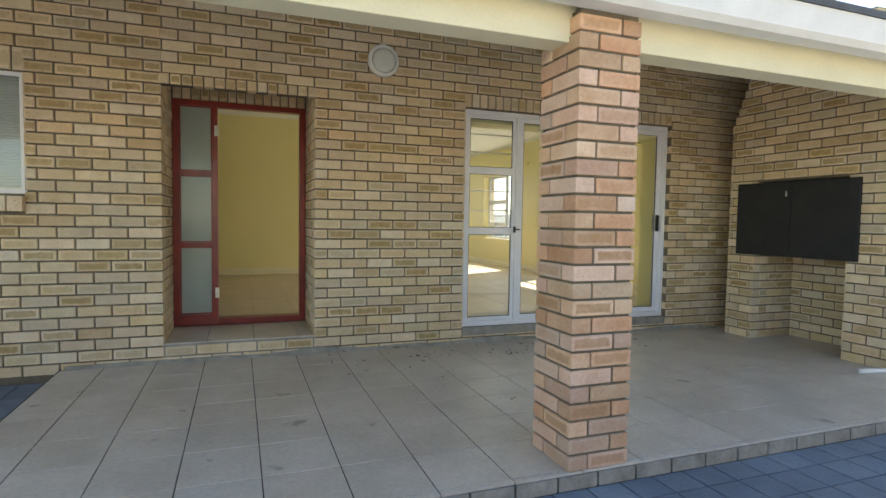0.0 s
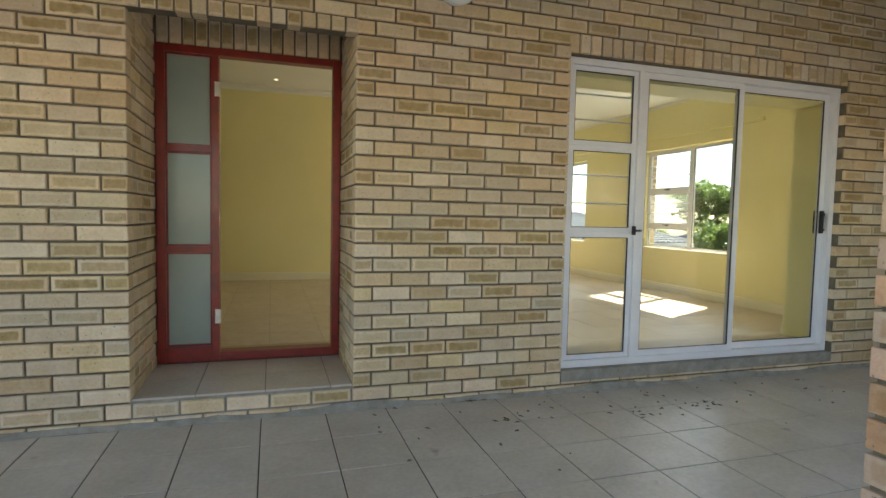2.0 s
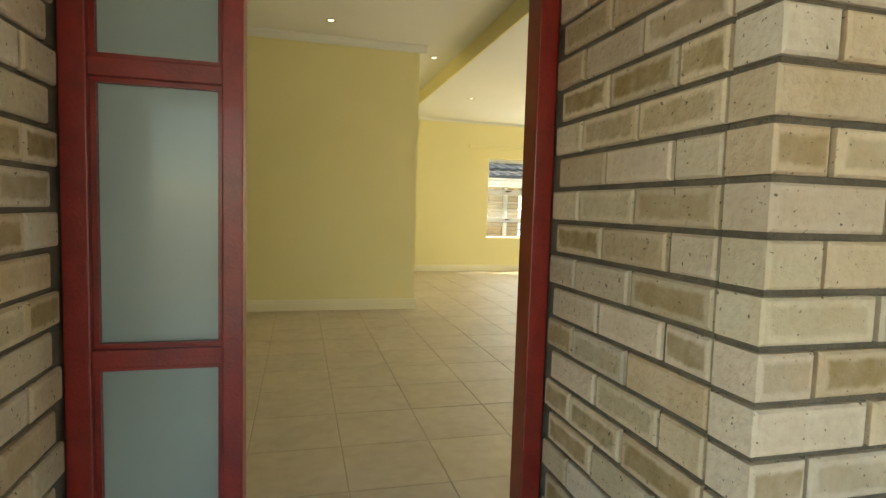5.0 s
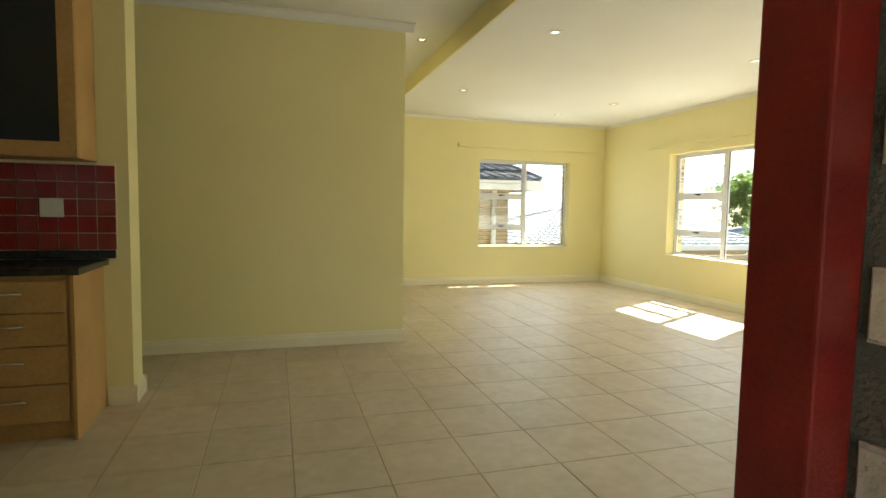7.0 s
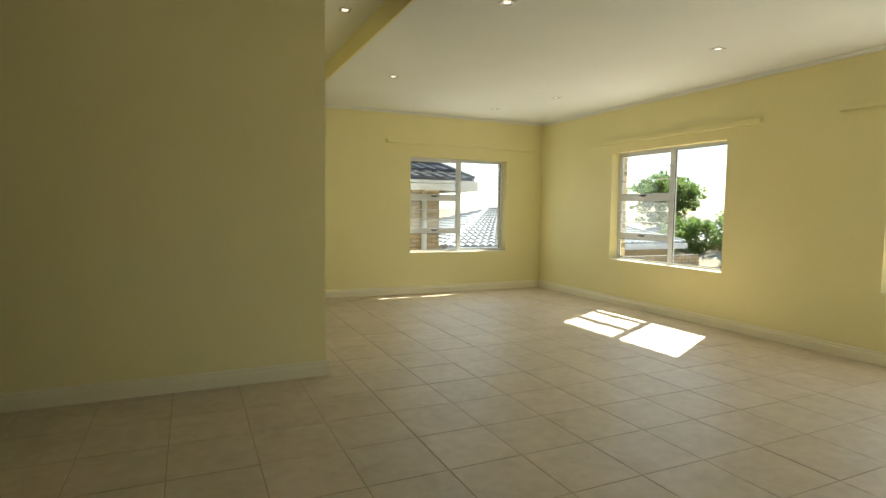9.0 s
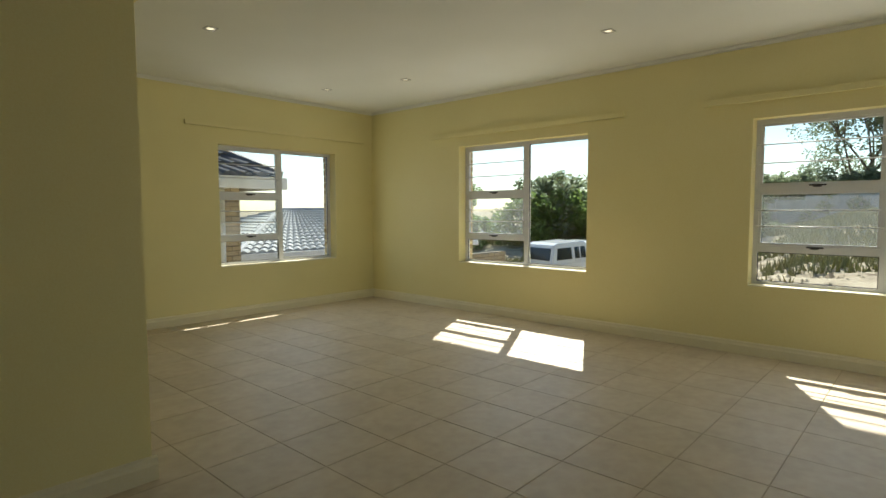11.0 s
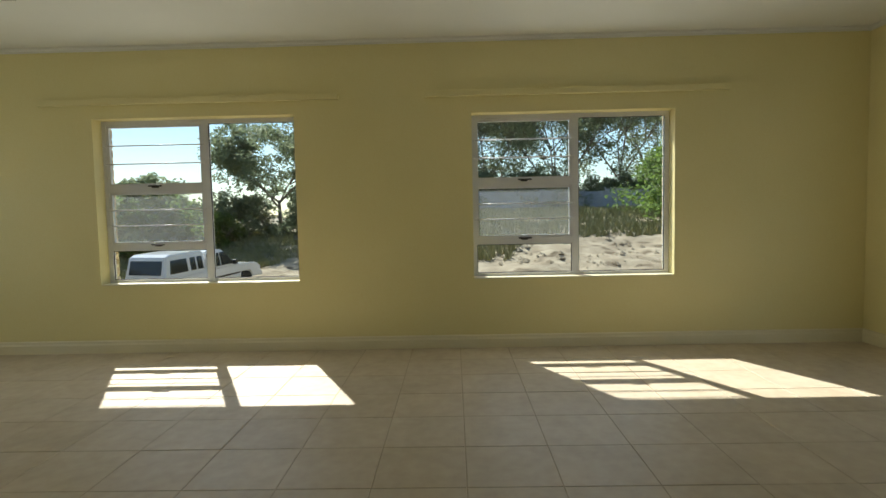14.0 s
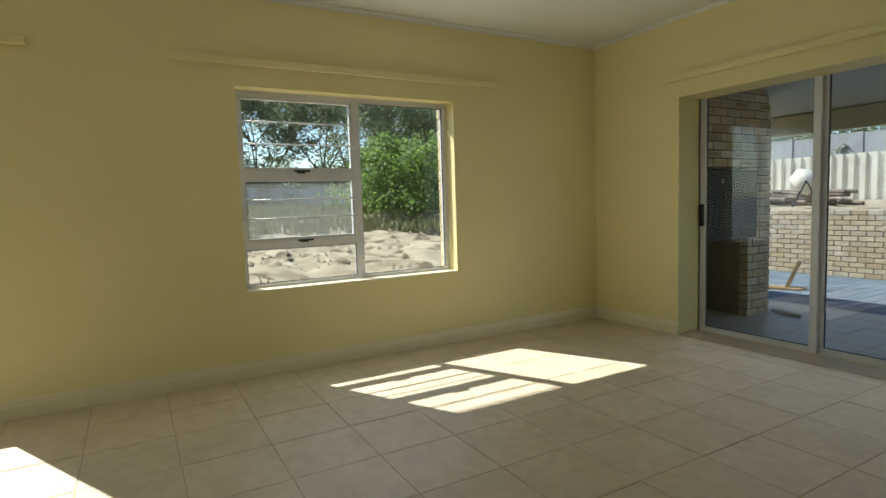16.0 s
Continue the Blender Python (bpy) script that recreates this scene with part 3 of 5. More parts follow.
add_box(bm, BULK_X - 0.02, BULK_X, SOUTH, NORTH, LOUNGE_Z - 0.002, HALL_Z)
structure("bulkhead", bm, M_WALL, "yellow painted step between the two ceilings", "trim")


def run(bm, profile, a, b, normal):
    """A moulding with its profile of (out, up), along a wall from a to b."""
    a, b, n = Vector((*a, 0)), Vector((*b, 0)), Vector((*normal, 0))
    lo = [bm.verts.new(a + n * o + Vector((0, 0, u))) for o, u in profile]
    hi = [bm.verts.new(b + n * o + Vector((0, 0, u))) for o, u in profile]
    k = len(profile)
    bm.faces.new(lo)
    bm.faces.new(hi[::-1])
    for i in range(k):
        bm.faces.new((lo[i], hi[i], hi[(i + 1) % k], lo[(i + 1) % k]))


SKIRT = [(0.0005, 0.0), (0.020, 0.0), (0.020, 0.075), (0.014, 0.088), (0.012, 0.105), (0.0005, 0.115)]


def cornice(z, s=0.07):
    return [(0.0005, z - 0.0005), (s, z - 0.0005), (s, z - 0.012), (s * 0.62, z - s * 0.32), (s * 0.32, z - s * 0.62), (0.012, z - s), (0.0005, z - s)]


bm = bmesh.new()
for a, b, n in (((EAST, SOUTH), (EAST, NORTH), (-1, 0)), ((WC[0], NORTH), (EAST, NORTH), (0, -1)), ((SL1 - 0.045, SOUTH), (EAST, SOUTH), (0, 1)), ((REC1 + 0.262, SOUTH), (SL0 + 0.02, SOUTH), (0, 1)),
                ((WEST, WC[1]), (WC[0] + 0.022, WC[1]), (0, -1)), ((WC[0], WC[1]), (WC[0], NORTH), (1, 0)), ((-0.72, 4.07), (-0.563, 4.07), (0, -1)), ((-0.585, 4.07), (-0.585, 4.30), (1, 0)),
                ((WEST, 4.30), (-0.563, 4.30), (0, 1))):
    run(bm, SKIRT, a, b, n)
structure("baseboard", bm, M_TRIM, "white moulded skirting board", "baseboard")
bm = bmesh.new()
for a, b, n in (((EAST, SOUTH), (EAST, NORTH), (-1, 0)), ((BULK_X, NORTH), (EAST, NORTH), (0, -1)), ((BULK_X, SOUTH), (EAST, SOUTH), (0, 1))):
    run(bm, cornice(LOUNGE_Z, 0.035), a, b, n)
for a, b, n in (((WEST, WC[1]), (WC[0] + 0.072, WC[1]), (0, -1)), ((WC[0], WC[1]), (WC[0], NORTH), (1, 0)), ((WC[0], NORTH), (BULK_X - 0.02, NORTH), (0, -1))):
    run(bm, cornice(HALL_Z), a, b, n)
structure("cornice", bm, M_CEIL, "white coved ceiling cornice", "trim")

# ---- windows ----


def casement(name, label, at, w, h, group):
    """Aluminium window: local x to the right as seen from inside, y outwards, z up. Two top-hung sashes and a fixed light beside one tall pane."""
    win = tagged(new(name), label, "window", group, "structure")
    win.matrix_world = at
    F, D = 0.038, 0.045
    mx = w * 0.525
    bm = bmesh.new()
    holed(bm, 0, w, 0, h, [(F, mx - 0.03, F, h - F), (mx + 0.03, w - F, F, h - F)], 0, D)
    part("window_frame", bm, M_ALU, win)
    bm = bmesh.new()
    add_box(bm, -0.0, w, -0.128, -0.001, -0.002, 0.012, 0.003)
    part("window_sill", bm, M_TRIM, win, "white plastered inner sill")
    x0, x1 = F, mx - 0.03
    t1, t2 = (h * 0.585, h * 0.225)
    for z0, z1 in ((t1 - 0.03, t1 + 0.03), (t2 - 0.03, t2 + 0.03)):
        box_part("transom", (x0, x1, -0.004, D - 0.004, z0, z1), M_ALU, win)
    lights = ((t1 + 0.03, h - F), (t2 + 0.03, t1 - 0.03))
    for k, (z0, z1) in enumerate(lights):
        bm = bmesh.new()
        holed(bm, x0 + 0.001, x1 - 0.001, z0 + 0.001, z1 - 0.001, [(x0 + 0.02, x1 - 0.02, z0 + 0.02, z1 - 0.02)], 0.006, 0.036)
        sash = part("sash", bm, M_ALU, win, "top-hung sash")
        bm = bmesh.new()
        add_box(bm, x0 + 0.018, x1 - 0.018, 0.02, 0.024, z0 + 0.018, z1 - 0.018)
        pane = part("pane", bm, M_DUSTY if k else M_GLASS, sash, "dusty clear pane" if k else "clear pane")
        pane.visible_shadow = False
        for q in (1, 2):
            z = z0 + (z1 - z0) * (0.30 * q + 0.06)
            bm = bmesh.new()
            add_tube(bm, (x0 - 0.02, -0.018, z), (x1 + 0.02, -0.018, z), 0.006)
            for x in (x0 - 0.012, x1 + 0.012):
                add_box(bm, x - 0.008, x + 0.008, -0.024, -0.0005, z - 0.009, z + 0.009)
            part("burglar_bar", bm, M_ALU, win, "slim white burglar bar", True)
        bm = bmesh.new()
        xm = (x0 + x1) / 2
        add_box(bm, xm - 0.03, xm + 0.03, -0.02, -0.0045, z0 - 0.022, z0 - 0.004, 0.003)
        add_box(bm, xm - 0.055, xm + 0.065, -0.036, -0.02, z0 - 0.012, z0 + 0.002, 0.003)
        part("handle", bm, M_BLACK, win, "black lever catch")
    for a, b, c, d in ((x0, x1, F, t2 - 0.03), (mx + 0.03, w - F, F, h - F)):
        bm = bmesh.new()
        add_box(bm, a - 0.003, b + 0.003, 0.02, 0.024, c - 0.003, d + 0.003)
        part("pane", bm, M_GLASS, win).visible_shadow = False
        bm = bmesh.new()
        holed(bm, a + 0.0005, b - 0.0005, c + 0.0005, d - 0.0005, [(a + 0.006, b - 0.006, c + 0.006, d - 0.006)], 0.012, 0.019)
        part("gasket", bm, M_BLACK, win, "thin black glazing seal")
    return win


WH = WZ1 - WZ0
casement("window_1", "white aluminium window with burglar bars towards the neighbouring roofs", pose(W1[0], NORTH + 0.13, WZ0), W1[1] - W1[0], WH, "lounge windows")
casement("window_2", "white aluminium window with burglar bars above the parked car", pose(EAST + 0.13, W2[1], WZ0, 0, 0, -90), W2[1] - W2[0], W2_TOP - WZ0, "lounge windows")
casement("window_3", "white aluminium window with burglar bars towards sand and gum trees", pose(EAST + 0.13, W3[1], WZ0, 0, 0, -90), W3[1] - W3[0], WH, "lounge windows")

# curtain battens above the openings
for dims in ((EAST - 0.04, EAST, W3[0] - 0.45, W3[1] + 0.4, 2.185, 2.235), (EAST - 0.04, EAST, W2[0] - 0.4, W2[1] + 0.45, 2.185, 2.235), (W1[0] - 0.38, W1[1] + 0.5, NORTH - 0.04, NORTH, 2.225, 2.275), (SL0 - 0.3, SL1 + 0.1, SOUTH, SOUTH + 0.04, 2.15, 2.20)):
    bm = bmesh.new()
    add_box(bm, *dims, 0.003)
    tagged(new("curtain_batten", to_mesh("curtain_batten", bm, M_WALL)), "wooden curtain batten painted yellow like the wall", "batten", "curtain battens")

# window with a blind in the front wall
win = tagged(new("window_4"), "white aluminium window with a closed venetian blind behind it", "window", "", "structure")
bm = bmesh.new()
holed(bm, LW0, LW1, LWZ0, LWZ1, [(LW0 + 0.05, -2.05, LWZ0 + 0.05, LWZ1 - 0.05), (-1.99, LW1 - 0.03, LWZ0 + 0.04, LWZ1 - 0.03)], 0.03, 0.08)
part("window_frame", bm, M_ALU, win)
bm = bmesh.new()
add_box(bm, LW0 + 0.03, LW1 - 0.025, 0.05, 0.055, LWZ0 + 0.03, LWZ1 - 0.02)
part("pane", bm, M_GLASS, win).visible_shadow = False
blind = thing("venetian_blind", "white venetian blind hanging closed behind the window", "blind")
for k in range(38):
    z = LWZ0 + 0.05 + k * 0.0225
    bm = bmesh.new()
    add_prism(bm, [(0.13, z), (0.135, z + 0.012), (0.148, z + 0.021), (0.15, z + 0.02), (0.137, z + 0.011), (0.132, z)], LW0 + 0.04, LW1 - 0.03, "x")
    part("slat", bm, M_BLIND, blind)
for k in range(12):
    bm = bmesh.new()
    add_box(bm, LW1 + 0.012 - (k + 1) * 0.11, LW1 - k * 0.11, -0.06, 0.1, LWZ0 - 0.135, LWZ0 - 0.02, 0.004)
    part("brick", bm, M_BRICK, win)

# ---- front door frame ----
door = tagged(new("door_1"), "red-brown stained timber door frame with frosted sidelight, standing open", "door frame", "", "structure")
Y0, Y1 = REC_D - 0.04, REC_D + 0.05
SIDE0, SIDE1, OP0, OP1 = -0.347, -0.055, -0.005, 0.772
HEAD, SILL = 2.08, 0.03
box_part("jamb", (REC0, SIDE0, Y0, Y1, STEP, 2.13), M_RED, door, bevel=0.004)
box_part("jamb", (OP1, REC1, Y0, Y1, STEP, 2.13), M_RED, door, bevel=0.004)
box_part("mullion", (SIDE1, OP0, Y0 - 0.006, Y1, STEP, HEAD), M_RED, door, bevel=0.004)
box_part("head", (SIDE0, OP1, Y0, Y1, HEAD, 2.13), M_RED, door, bevel=0.004)
box_part("sill", (SIDE0, SIDE1, Y0 - 0.008, Y1, STEP, 0.06), M_RED, door, bevel=0.004)
box_part("threshold", (OP0, OP1, Y0 - 0.004, Y1 + 0.03, STEP, 0.012), M_RED, door, bevel=0.004)
for z in (0.742, 1.435):
    box_part("transom", (SIDE0, SIDE1, Y0 + 0.004, Y1 - 0.004, z - 0.022, z + 0.022), M_RED, door, bevel=0.003)
for a, b in ((0.06, 0.72), (0.764, 1.413), (1.457, HEAD)):
    bm = bmesh.new()
    add_box(bm, SIDE0, SIDE1, Y0 + 0.04, Y0 + 0.048, a, b)
    part("pane", bm, M_FROST, door, "frosted green-grey glass pane")
    bm = bmesh.new()
    holed(bm, SIDE0, SIDE1, a, b, [(SIDE0 + 0.012, SIDE1 - 0.012, a + 0.012, b - 0.012)], Y0 + 0.022, Y0 + 0.04)
    part("glazing_bead", bm, M_RED, door)
for z in (0.22, 1.80):
    bm = bmesh.new()
    add_box(bm, OP0 - 0.028, OP0 + 0.002, Y0 - 0.0075, Y0 - 0.0055, z, z + 0.1, 0.001)
    add_tube(bm, (OP0 + 0.006, Y0 - 0.004, z), (OP0 + 0.006, Y0 - 0.004, z + 0.1), 0.006)
    part("hinge", bm, M_STEEL, door, "bright steel hinge")

# ---- glass door ----
slider = tagged(new("door_2"), "white aluminium sliding glass door with a barred sidelight, closed", "glass door", "", "structure")
SZ0 = VER + 0.155
MX, QX = 2.905, 3.78
bm = bmesh.new()
holed(bm, SL0, SL1, SZ0, SL_TOP, [(SL0 + 0.045, MX - 0.02, SZ0 + 0.05, SL_TOP - 0.045), (MX + 0.02, SL1 - 0.045, SZ0 + 0.05, SL_TOP - 0.045)], 0.05, 0.15)
part("frame", bm, M_ALU, slider)


def glazed(name, x0, x1, z0, z1, y, stile, label="", mat_glass=None):
    bm = bmesh.new()
    holed(bm, x0, x1, z0, z1, [(x0 + stile, x1 - stile, z0 + stile, z1 - stile)], y, y + 0.032)
    leaf = part(name, bm, M_ALU, slider, label)
    bm = bmesh.new()
    add_box(bm, x0 + stile - 0.004, x1 - stile + 0.004, y + 0.014, y + 0.019, z0 + stile - 0.004, z1 - stile + 0.004)
    part("pane", bm, mat_glass or M_GLASS_DOOR, leaf).visible_shadow = False
    bm = bmesh.new()
    s = stile
    holed(bm, x0 + s + 0.0005, x1 - s - 0.0005, z0 + s + 0.0005, z1 - s - 0.0005, [(x0 + s + 0.006, x1 - s - 0.006, z0 + s + 0.006, z1 - s - 0.006)], y + 0.004, y + 0.013)
    part("gasket", bm, M_BLACK, leaf, "black glazing seal")
    return leaf


LZ0, LZ1 = SZ0 + 0.051, SL_TOP - 0.046
zs = [LZ0, 0.915, 1.53, LZ1]
for k in range(3):
    glazed("sidelight", SL0 + 0.046, MX - 0.021, zs[k] + 0.001, zs[k + 1] - 0.001, 0.07, 0.034, "fixed light of the side panel")
for k in (1, 2):
    for q in (0.34, 0.67):
        z = zs[k] + (zs[k + 1] - zs[k]) * q
        bm = bmesh.new()
        add_tube(bm, (SL0 + 0.05, 0.125, z), (MX - 0.025, 0.125, z), 0.006)
        part("burglar_bar", bm, M_ALU, slider, "slim white burglar bar", True)
glazed("fixed_leaf", MX + 0.021, QX + 0.07, LZ0, LZ1, 0.062, 0.045, "fixed glass leaf")
leaf = glazed("sliding_leaf", QX + 0.05, SL1 - 0.046, LZ0, LZ1, 0.102, 0.05, "sliding glass leaf")
bm = bmesh.new()
for y0, y1 in ((0.085, 0.1015), (0.1345, 0.155)):
    add_box(bm, SL1 - 0.09, SL1 - 0.052, y0, y1, 0.93, 1.12, 0.005)
add_box(bm, SL1 - 0.105, SL1 - 0.095, 0.06, 0.085, 0.95, 1.1, 0.003)
add_box(bm, SL1 - 0.105, SL1 - 0.06, 0.07, 0.085, 1.08, 1.1, 0.003)
add_box(bm, SL1 - 0.105, SL1 - 0.06, 0.07, 0.085, 0.95, 0.97, 0.003)
part("handle", bm, M_BLACK, slider, "black pull handle")
bm = bmesh.new()
add_box(bm, MX - 0.035, MX + 0.03, 0.03, 0.045, 0.925, 0.94, 0.003)
add_box(bm, MX - 0.035, MX - 0.02, 0.03, 0.062, 0.90, 0.965, 0.003)
part("handle", bm, M_BLACK, slider, "black lever handle")
bm = bmesh.new()
add_box(bm, SL0, SL1, -0.008, 0.11, VER + 0.075, SZ0 - 0.002)
structure("door_sill", bm, M_CEMENT, "cement-smeared sill under the glass door", "sill")

bm = bmesh.new()
add_box(bm, SL0 + 0.021, SL1 - 0.046, 0.152, SOUTH, 0.0005, 0.006, 0.001)
structure("door_threshold", bm, M_TILE_IN, "beige tiled threshold inside the glass door", "threshold")

# ---- wall lamp ----
lamp = thing("wall_lamp", "round white bulkhead wall lamp with an opal glass", "lamp", at=pose(1.445, -0.001, 2.478, 90))
bm = bmesh.new()
add_lathe(bm, [(0.145, 0.0), (0.148, 0.03), (0.140, 0.052), (0.122, 0.060), (0.112, 0.052), (0.112, 0.03)], 40)
part("rim", bm, M_WHITE, lamp, "white rim", True)
bm = bmesh.new()
add_lathe(bm, [(0.112, 0.035), (0.105, 0.06), (0.085, 0.078), (0.05, 0.088), (0.012, 0.091)], 40)
part("diffuser", bm, M_LAMPGLASS, lamp, "ribbed opal glass", True)
bm = bmesh.new()
add_box(bm, -0.03, 0.03, 0.135, 0.165, 0.0, 0.03, 0.004)
part("cap", bm, M_STEEL, lamp)

# ---- downlights ----
proto = thing("downlight", "small square recessed downlight in a chrome frame", "downlight", "ceiling downlights", pose(2.44, 4.48, LOUNGE_Z))
bm = bmesh.new()
holed(bm, -0.045, 0.045, -0.045, 0.045, [(-0.03, 0.03, -0.03, 0.03)], 0, 0.006)
bmesh.ops.transform(bm, matrix=pose(0, 0, -0.0065, 90), verts=bm.verts)
part("trim_ring", bm, M_STEEL, proto)
bm = bmesh.new()
add_lathe(bm, [(0.027, -0.001), (0.026, -0.004), (0.012, -0.006)], 16)
part("bulb", bm, M_LIT, proto, "glowing bulb", True)
for x, y, z in ((2.46, 6.83, LOUNGE_Z), (4.64, 6.92, LOUNGE_Z), (4.61, 4.58, LOUNGE_Z), (4.36, 7.95, LOUNGE_Z), (1.62, 5.63, HALL_Z), (0.40, 4.72, HALL_Z)):
    copy_thing(proto, pose(x, y, z))

# ---- kitchen end ----


def base_unit(at, label):
    unit = thing("base_cabinet", label, "cabinet", "kitchen units", at)
    box_part("body", (-0.6, 0, 0.02, 0.51, 0.1, 0.86), M_WOOD, unit)
    box_part("plinth", (-0.6, 0, 0.05, 0.5, 0.0, 0.0995), M_WOOD, unit)
    z = 0.105
    for h in (0.2, 0.2, 0.17, 0.165):
        d = box_part("drawer", (-0.597, -0.02, 0.0, 0.0195, z, z + h - 0.005), M_WOOD, unit, bevel=0.002)
        bm = bmesh.new()
        add_tube(bm, (-0.4, -0.025, z + h * 0.6), (-0.2, -0.025, z + h * 0.6), 0.005)
        for x in (-0.38, -0.22):
            add_tube(bm, (x, -0.025, z + h * 0.6), (x, 0.0, z + h * 0.6), 0.004)
        part("handle", bm, M_STEEL, d, "steel bar handle", True)
        z += h
    return unit


first = base_unit(pose(-0.75, 3.555, 0), "maple veneer kitchen base cabinet with four drawers and an end panel")
box_part("end_panel", (0.001, 0.018, 0.001, 0.513, 0.0, 0.862), M_WOOD, first)
c2 = base_unit(pose(-1.352, 3.555, 0), "maple veneer kitchen base cabinet with four drawers")
bm = bmesh.new()
add_box(bm, -2.6, -0.70, 3.53, 4.066, 0.864, 0.90, 0.004)
tagged(new("worktop", to_mesh("worktop", bm, M_GRANITE)), "polished black granite kitchen worktop", "worktop")
wu = thing("wall_cabinet", "maple wall cabinet with a dark glass door", "cabinet", at=pose(-0.75, 3.74, 1.47))
box_part("body", (-0.6, 0, 0.02, 0.326, 0, 0.95), M_WOOD, wu)
bm = bmesh.new()
holed(bm, -0.598, -0.002, 0.002, 0.948, [(-0.52, -0.08, 0.08, 0.87)], 0, 0.0195)
dr = part("door", bm, M_WOOD, wu)
box_part("pane", (-0.525, -0.075, 0.008, 0.012, 0.075, 0.875), M_TINT, dr, "dark glass")
splash = thing("tile_splashback", "red glazed square tiles above the worktop", "splashback")
box_part("grout_bed", (-2.6, -0.652, 4.060, 4.069, 0.902, 1.468), M_TRIM, splash)
bm = bmesh.new()
add_box(bm, 0, 0.096, 0, 0.006, 0, 0.096, 0.0015)
tm = to_mesh("tile", bm, M_REDTILE)
for i in range(10):
    for j in range(5):
        ob = new("tile", tm)
        ob.parent = splash
        ob.location = (-0.752 - i * 0.1, 4.0535, 0.955 + j * 0.1)
box_part("upstand", (-2.6, -0.66, 4.052, 4.0595, 0.902, 0.952), M_GRANITE, splash, "black granite upstand")
sw = thing("light_switch", "white plastic switch plate on the red tiles", "switch", at=pose(-0.98, 4.052, 1.2))
box_part("plate", (-0.06, 0.06, -0.009, 0, -0.055, 0.055), M_WHITE, sw, bevel=0.004)
box_part("rocker", (-0.008, 0.008, -0.014, -0.0085, -0.014, 0.014), M_WHITE, sw, bevel=0.002)


# ---- braai (built-in brick barbecue) ----
braai = thing("brick_barbecue", "built-in cream brick barbecue with a stepped chimney breast", "barbecue")
BX, BY0, BY1 = 5.42, -0.32, -2.05
for dims in ((BX + 0.012, BX + 0.75, -0.65, BY0 - 0.012, VER, 1.48), (BX + 0.012, BX + 0.75, BY1 + 0.012, -1.63, VER, 1.48), (BX + 0.60, BX + 0.75, -1.63, -0.65, VER, 0.72),
             (BX + 0.012, BX + 0.75, BY1 + 0.012, BY0 - 0.012, 1.48, VER + 26 * COURSE)):
    box_part("core", dims, M_MORTAR, braai, "grey mortar joints")
for k in range(9):
    box_part("core", (BX + 0.012, BX + 0.75, BY1 + 0.03 * (k + 1) + 0.012, BY0 - 0.036 * (k + 1) - 0.012, VER + (26 + k) * COURSE, VER + (27 + k) * COURSE), M_MORTAR, braai)
box = thing("fire_box", "black steel barbecue fire box with closed doors", "barbecue box")
bm = bmesh.new()
add_box(bm, BX - 0.03, BX + 0.5, -1.735, -0.45, 0.70, 1.465, 0.006)
part("body", bm, M_BRAAI, box)
for a, b in ((-1.70, -1.095), (-1.089, -0.485)):
    bm = bmesh.new()
    add_box(bm, BX - 0.042, BX - 0.0305, a, b, 0.74, 1.43, 0.004)
    d = part("door", bm, M_BRAAI, box, "black steel door")
bm = bmesh.new()
add_tube(bm, (BX - 0.06, -1.05, 1.31), (BX - 0.06, -1.05, 1.37), 0.008)
add_tube(bm, (BX - 0.06, -1.05, 1.34), (BX - 0.042, -1.05, 1.34), 0.006)
part("handle", bm, M_STEEL, box, "short bright handle", True)

# added wall behind the barbecue, blocks sky light to darken the veranda end
bm = bmesh.new()
add_prism(bm, [(BY1 - 0.1, VER - 0.05), (-0.001, VER - 0.05), (-0.001, 2.98), (BY1 - 0.1, 2.29)], BX + 0.765, BX + 0.87, "x")
light_block = structure("veranda_end_wall", bm, M_MORTAR, "added brick wall that blocks sky light behind the barbecue", "wall")

# ---- pillar ----
pillar = thing("brick_pillar", "square pinkish face-brick pillar carrying the veranda beam", "pillar")
PX, PY, PS = 1.70, -2.81, 0.354
bm = bmesh.new()
add_box(bm, PX + 0.012, PX + PS - 0.012, PY + 0.012, PY + PS - 0.012, VER, 2.03)
part("core", bm, M_MORTAR, pillar, "grey mortar joints")
LONG, SHORT = 0.237, 0.105
bm = bmesh.new()
add_box(bm, 0, LONG, 0, SHORT, 0, 0.0727, 0.004)
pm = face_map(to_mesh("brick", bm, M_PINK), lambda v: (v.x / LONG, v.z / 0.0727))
rng = random.Random(5)
for r in range(26):
    z = VER + 0.002 + r * 0.0857
    c = Matrix.Translation((PX + PS / 2, PY + PS / 2, z))
    for k in range(4):
        ob = new("brick", pm)
        ob.parent = pillar
        off = Matrix.Translation((-PS / 2 if r % 2 else PS / 2 - LONG, -PS / 2 + rng.uniform(-0.002, 0.003), 0))
        ob.matrix_basis = c @ pose(0, 0, 0, 0, 0, 90 * k) @ off

# ---- bits on the veranda ----
pipe = thing("pipe_offcut", "white plastic pipe offcut lying on the veranda", "pipe")
bm = bmesh.new()
add_tube(bm, (5.05, -2.02, VER + 0.022), (5.42, -2.12, VER + 0.022), 0.022)
part("tube", bm, M_WHITE, pipe, "", True)
bm = bmesh.new()
for k in range(5):
    x, y = 5.28 + 0.05 * k, -0.10 - 0.02 * (k % 2)
    add_box(bm, x, x + 0.04, y, y + 0.025, VER, VER + 0.012 + 0.006 * (k % 3), 0.003)
tagged(new("rubble", to_mesh("rubble", bm, M_CEMENT)), "few crumbs of broken mortar by the wall", "rubble", "", "stuff")
plank = thing("timber_offcut", "pale timber offcuts propped on the paving", "timber")
bm = bmesh.new()
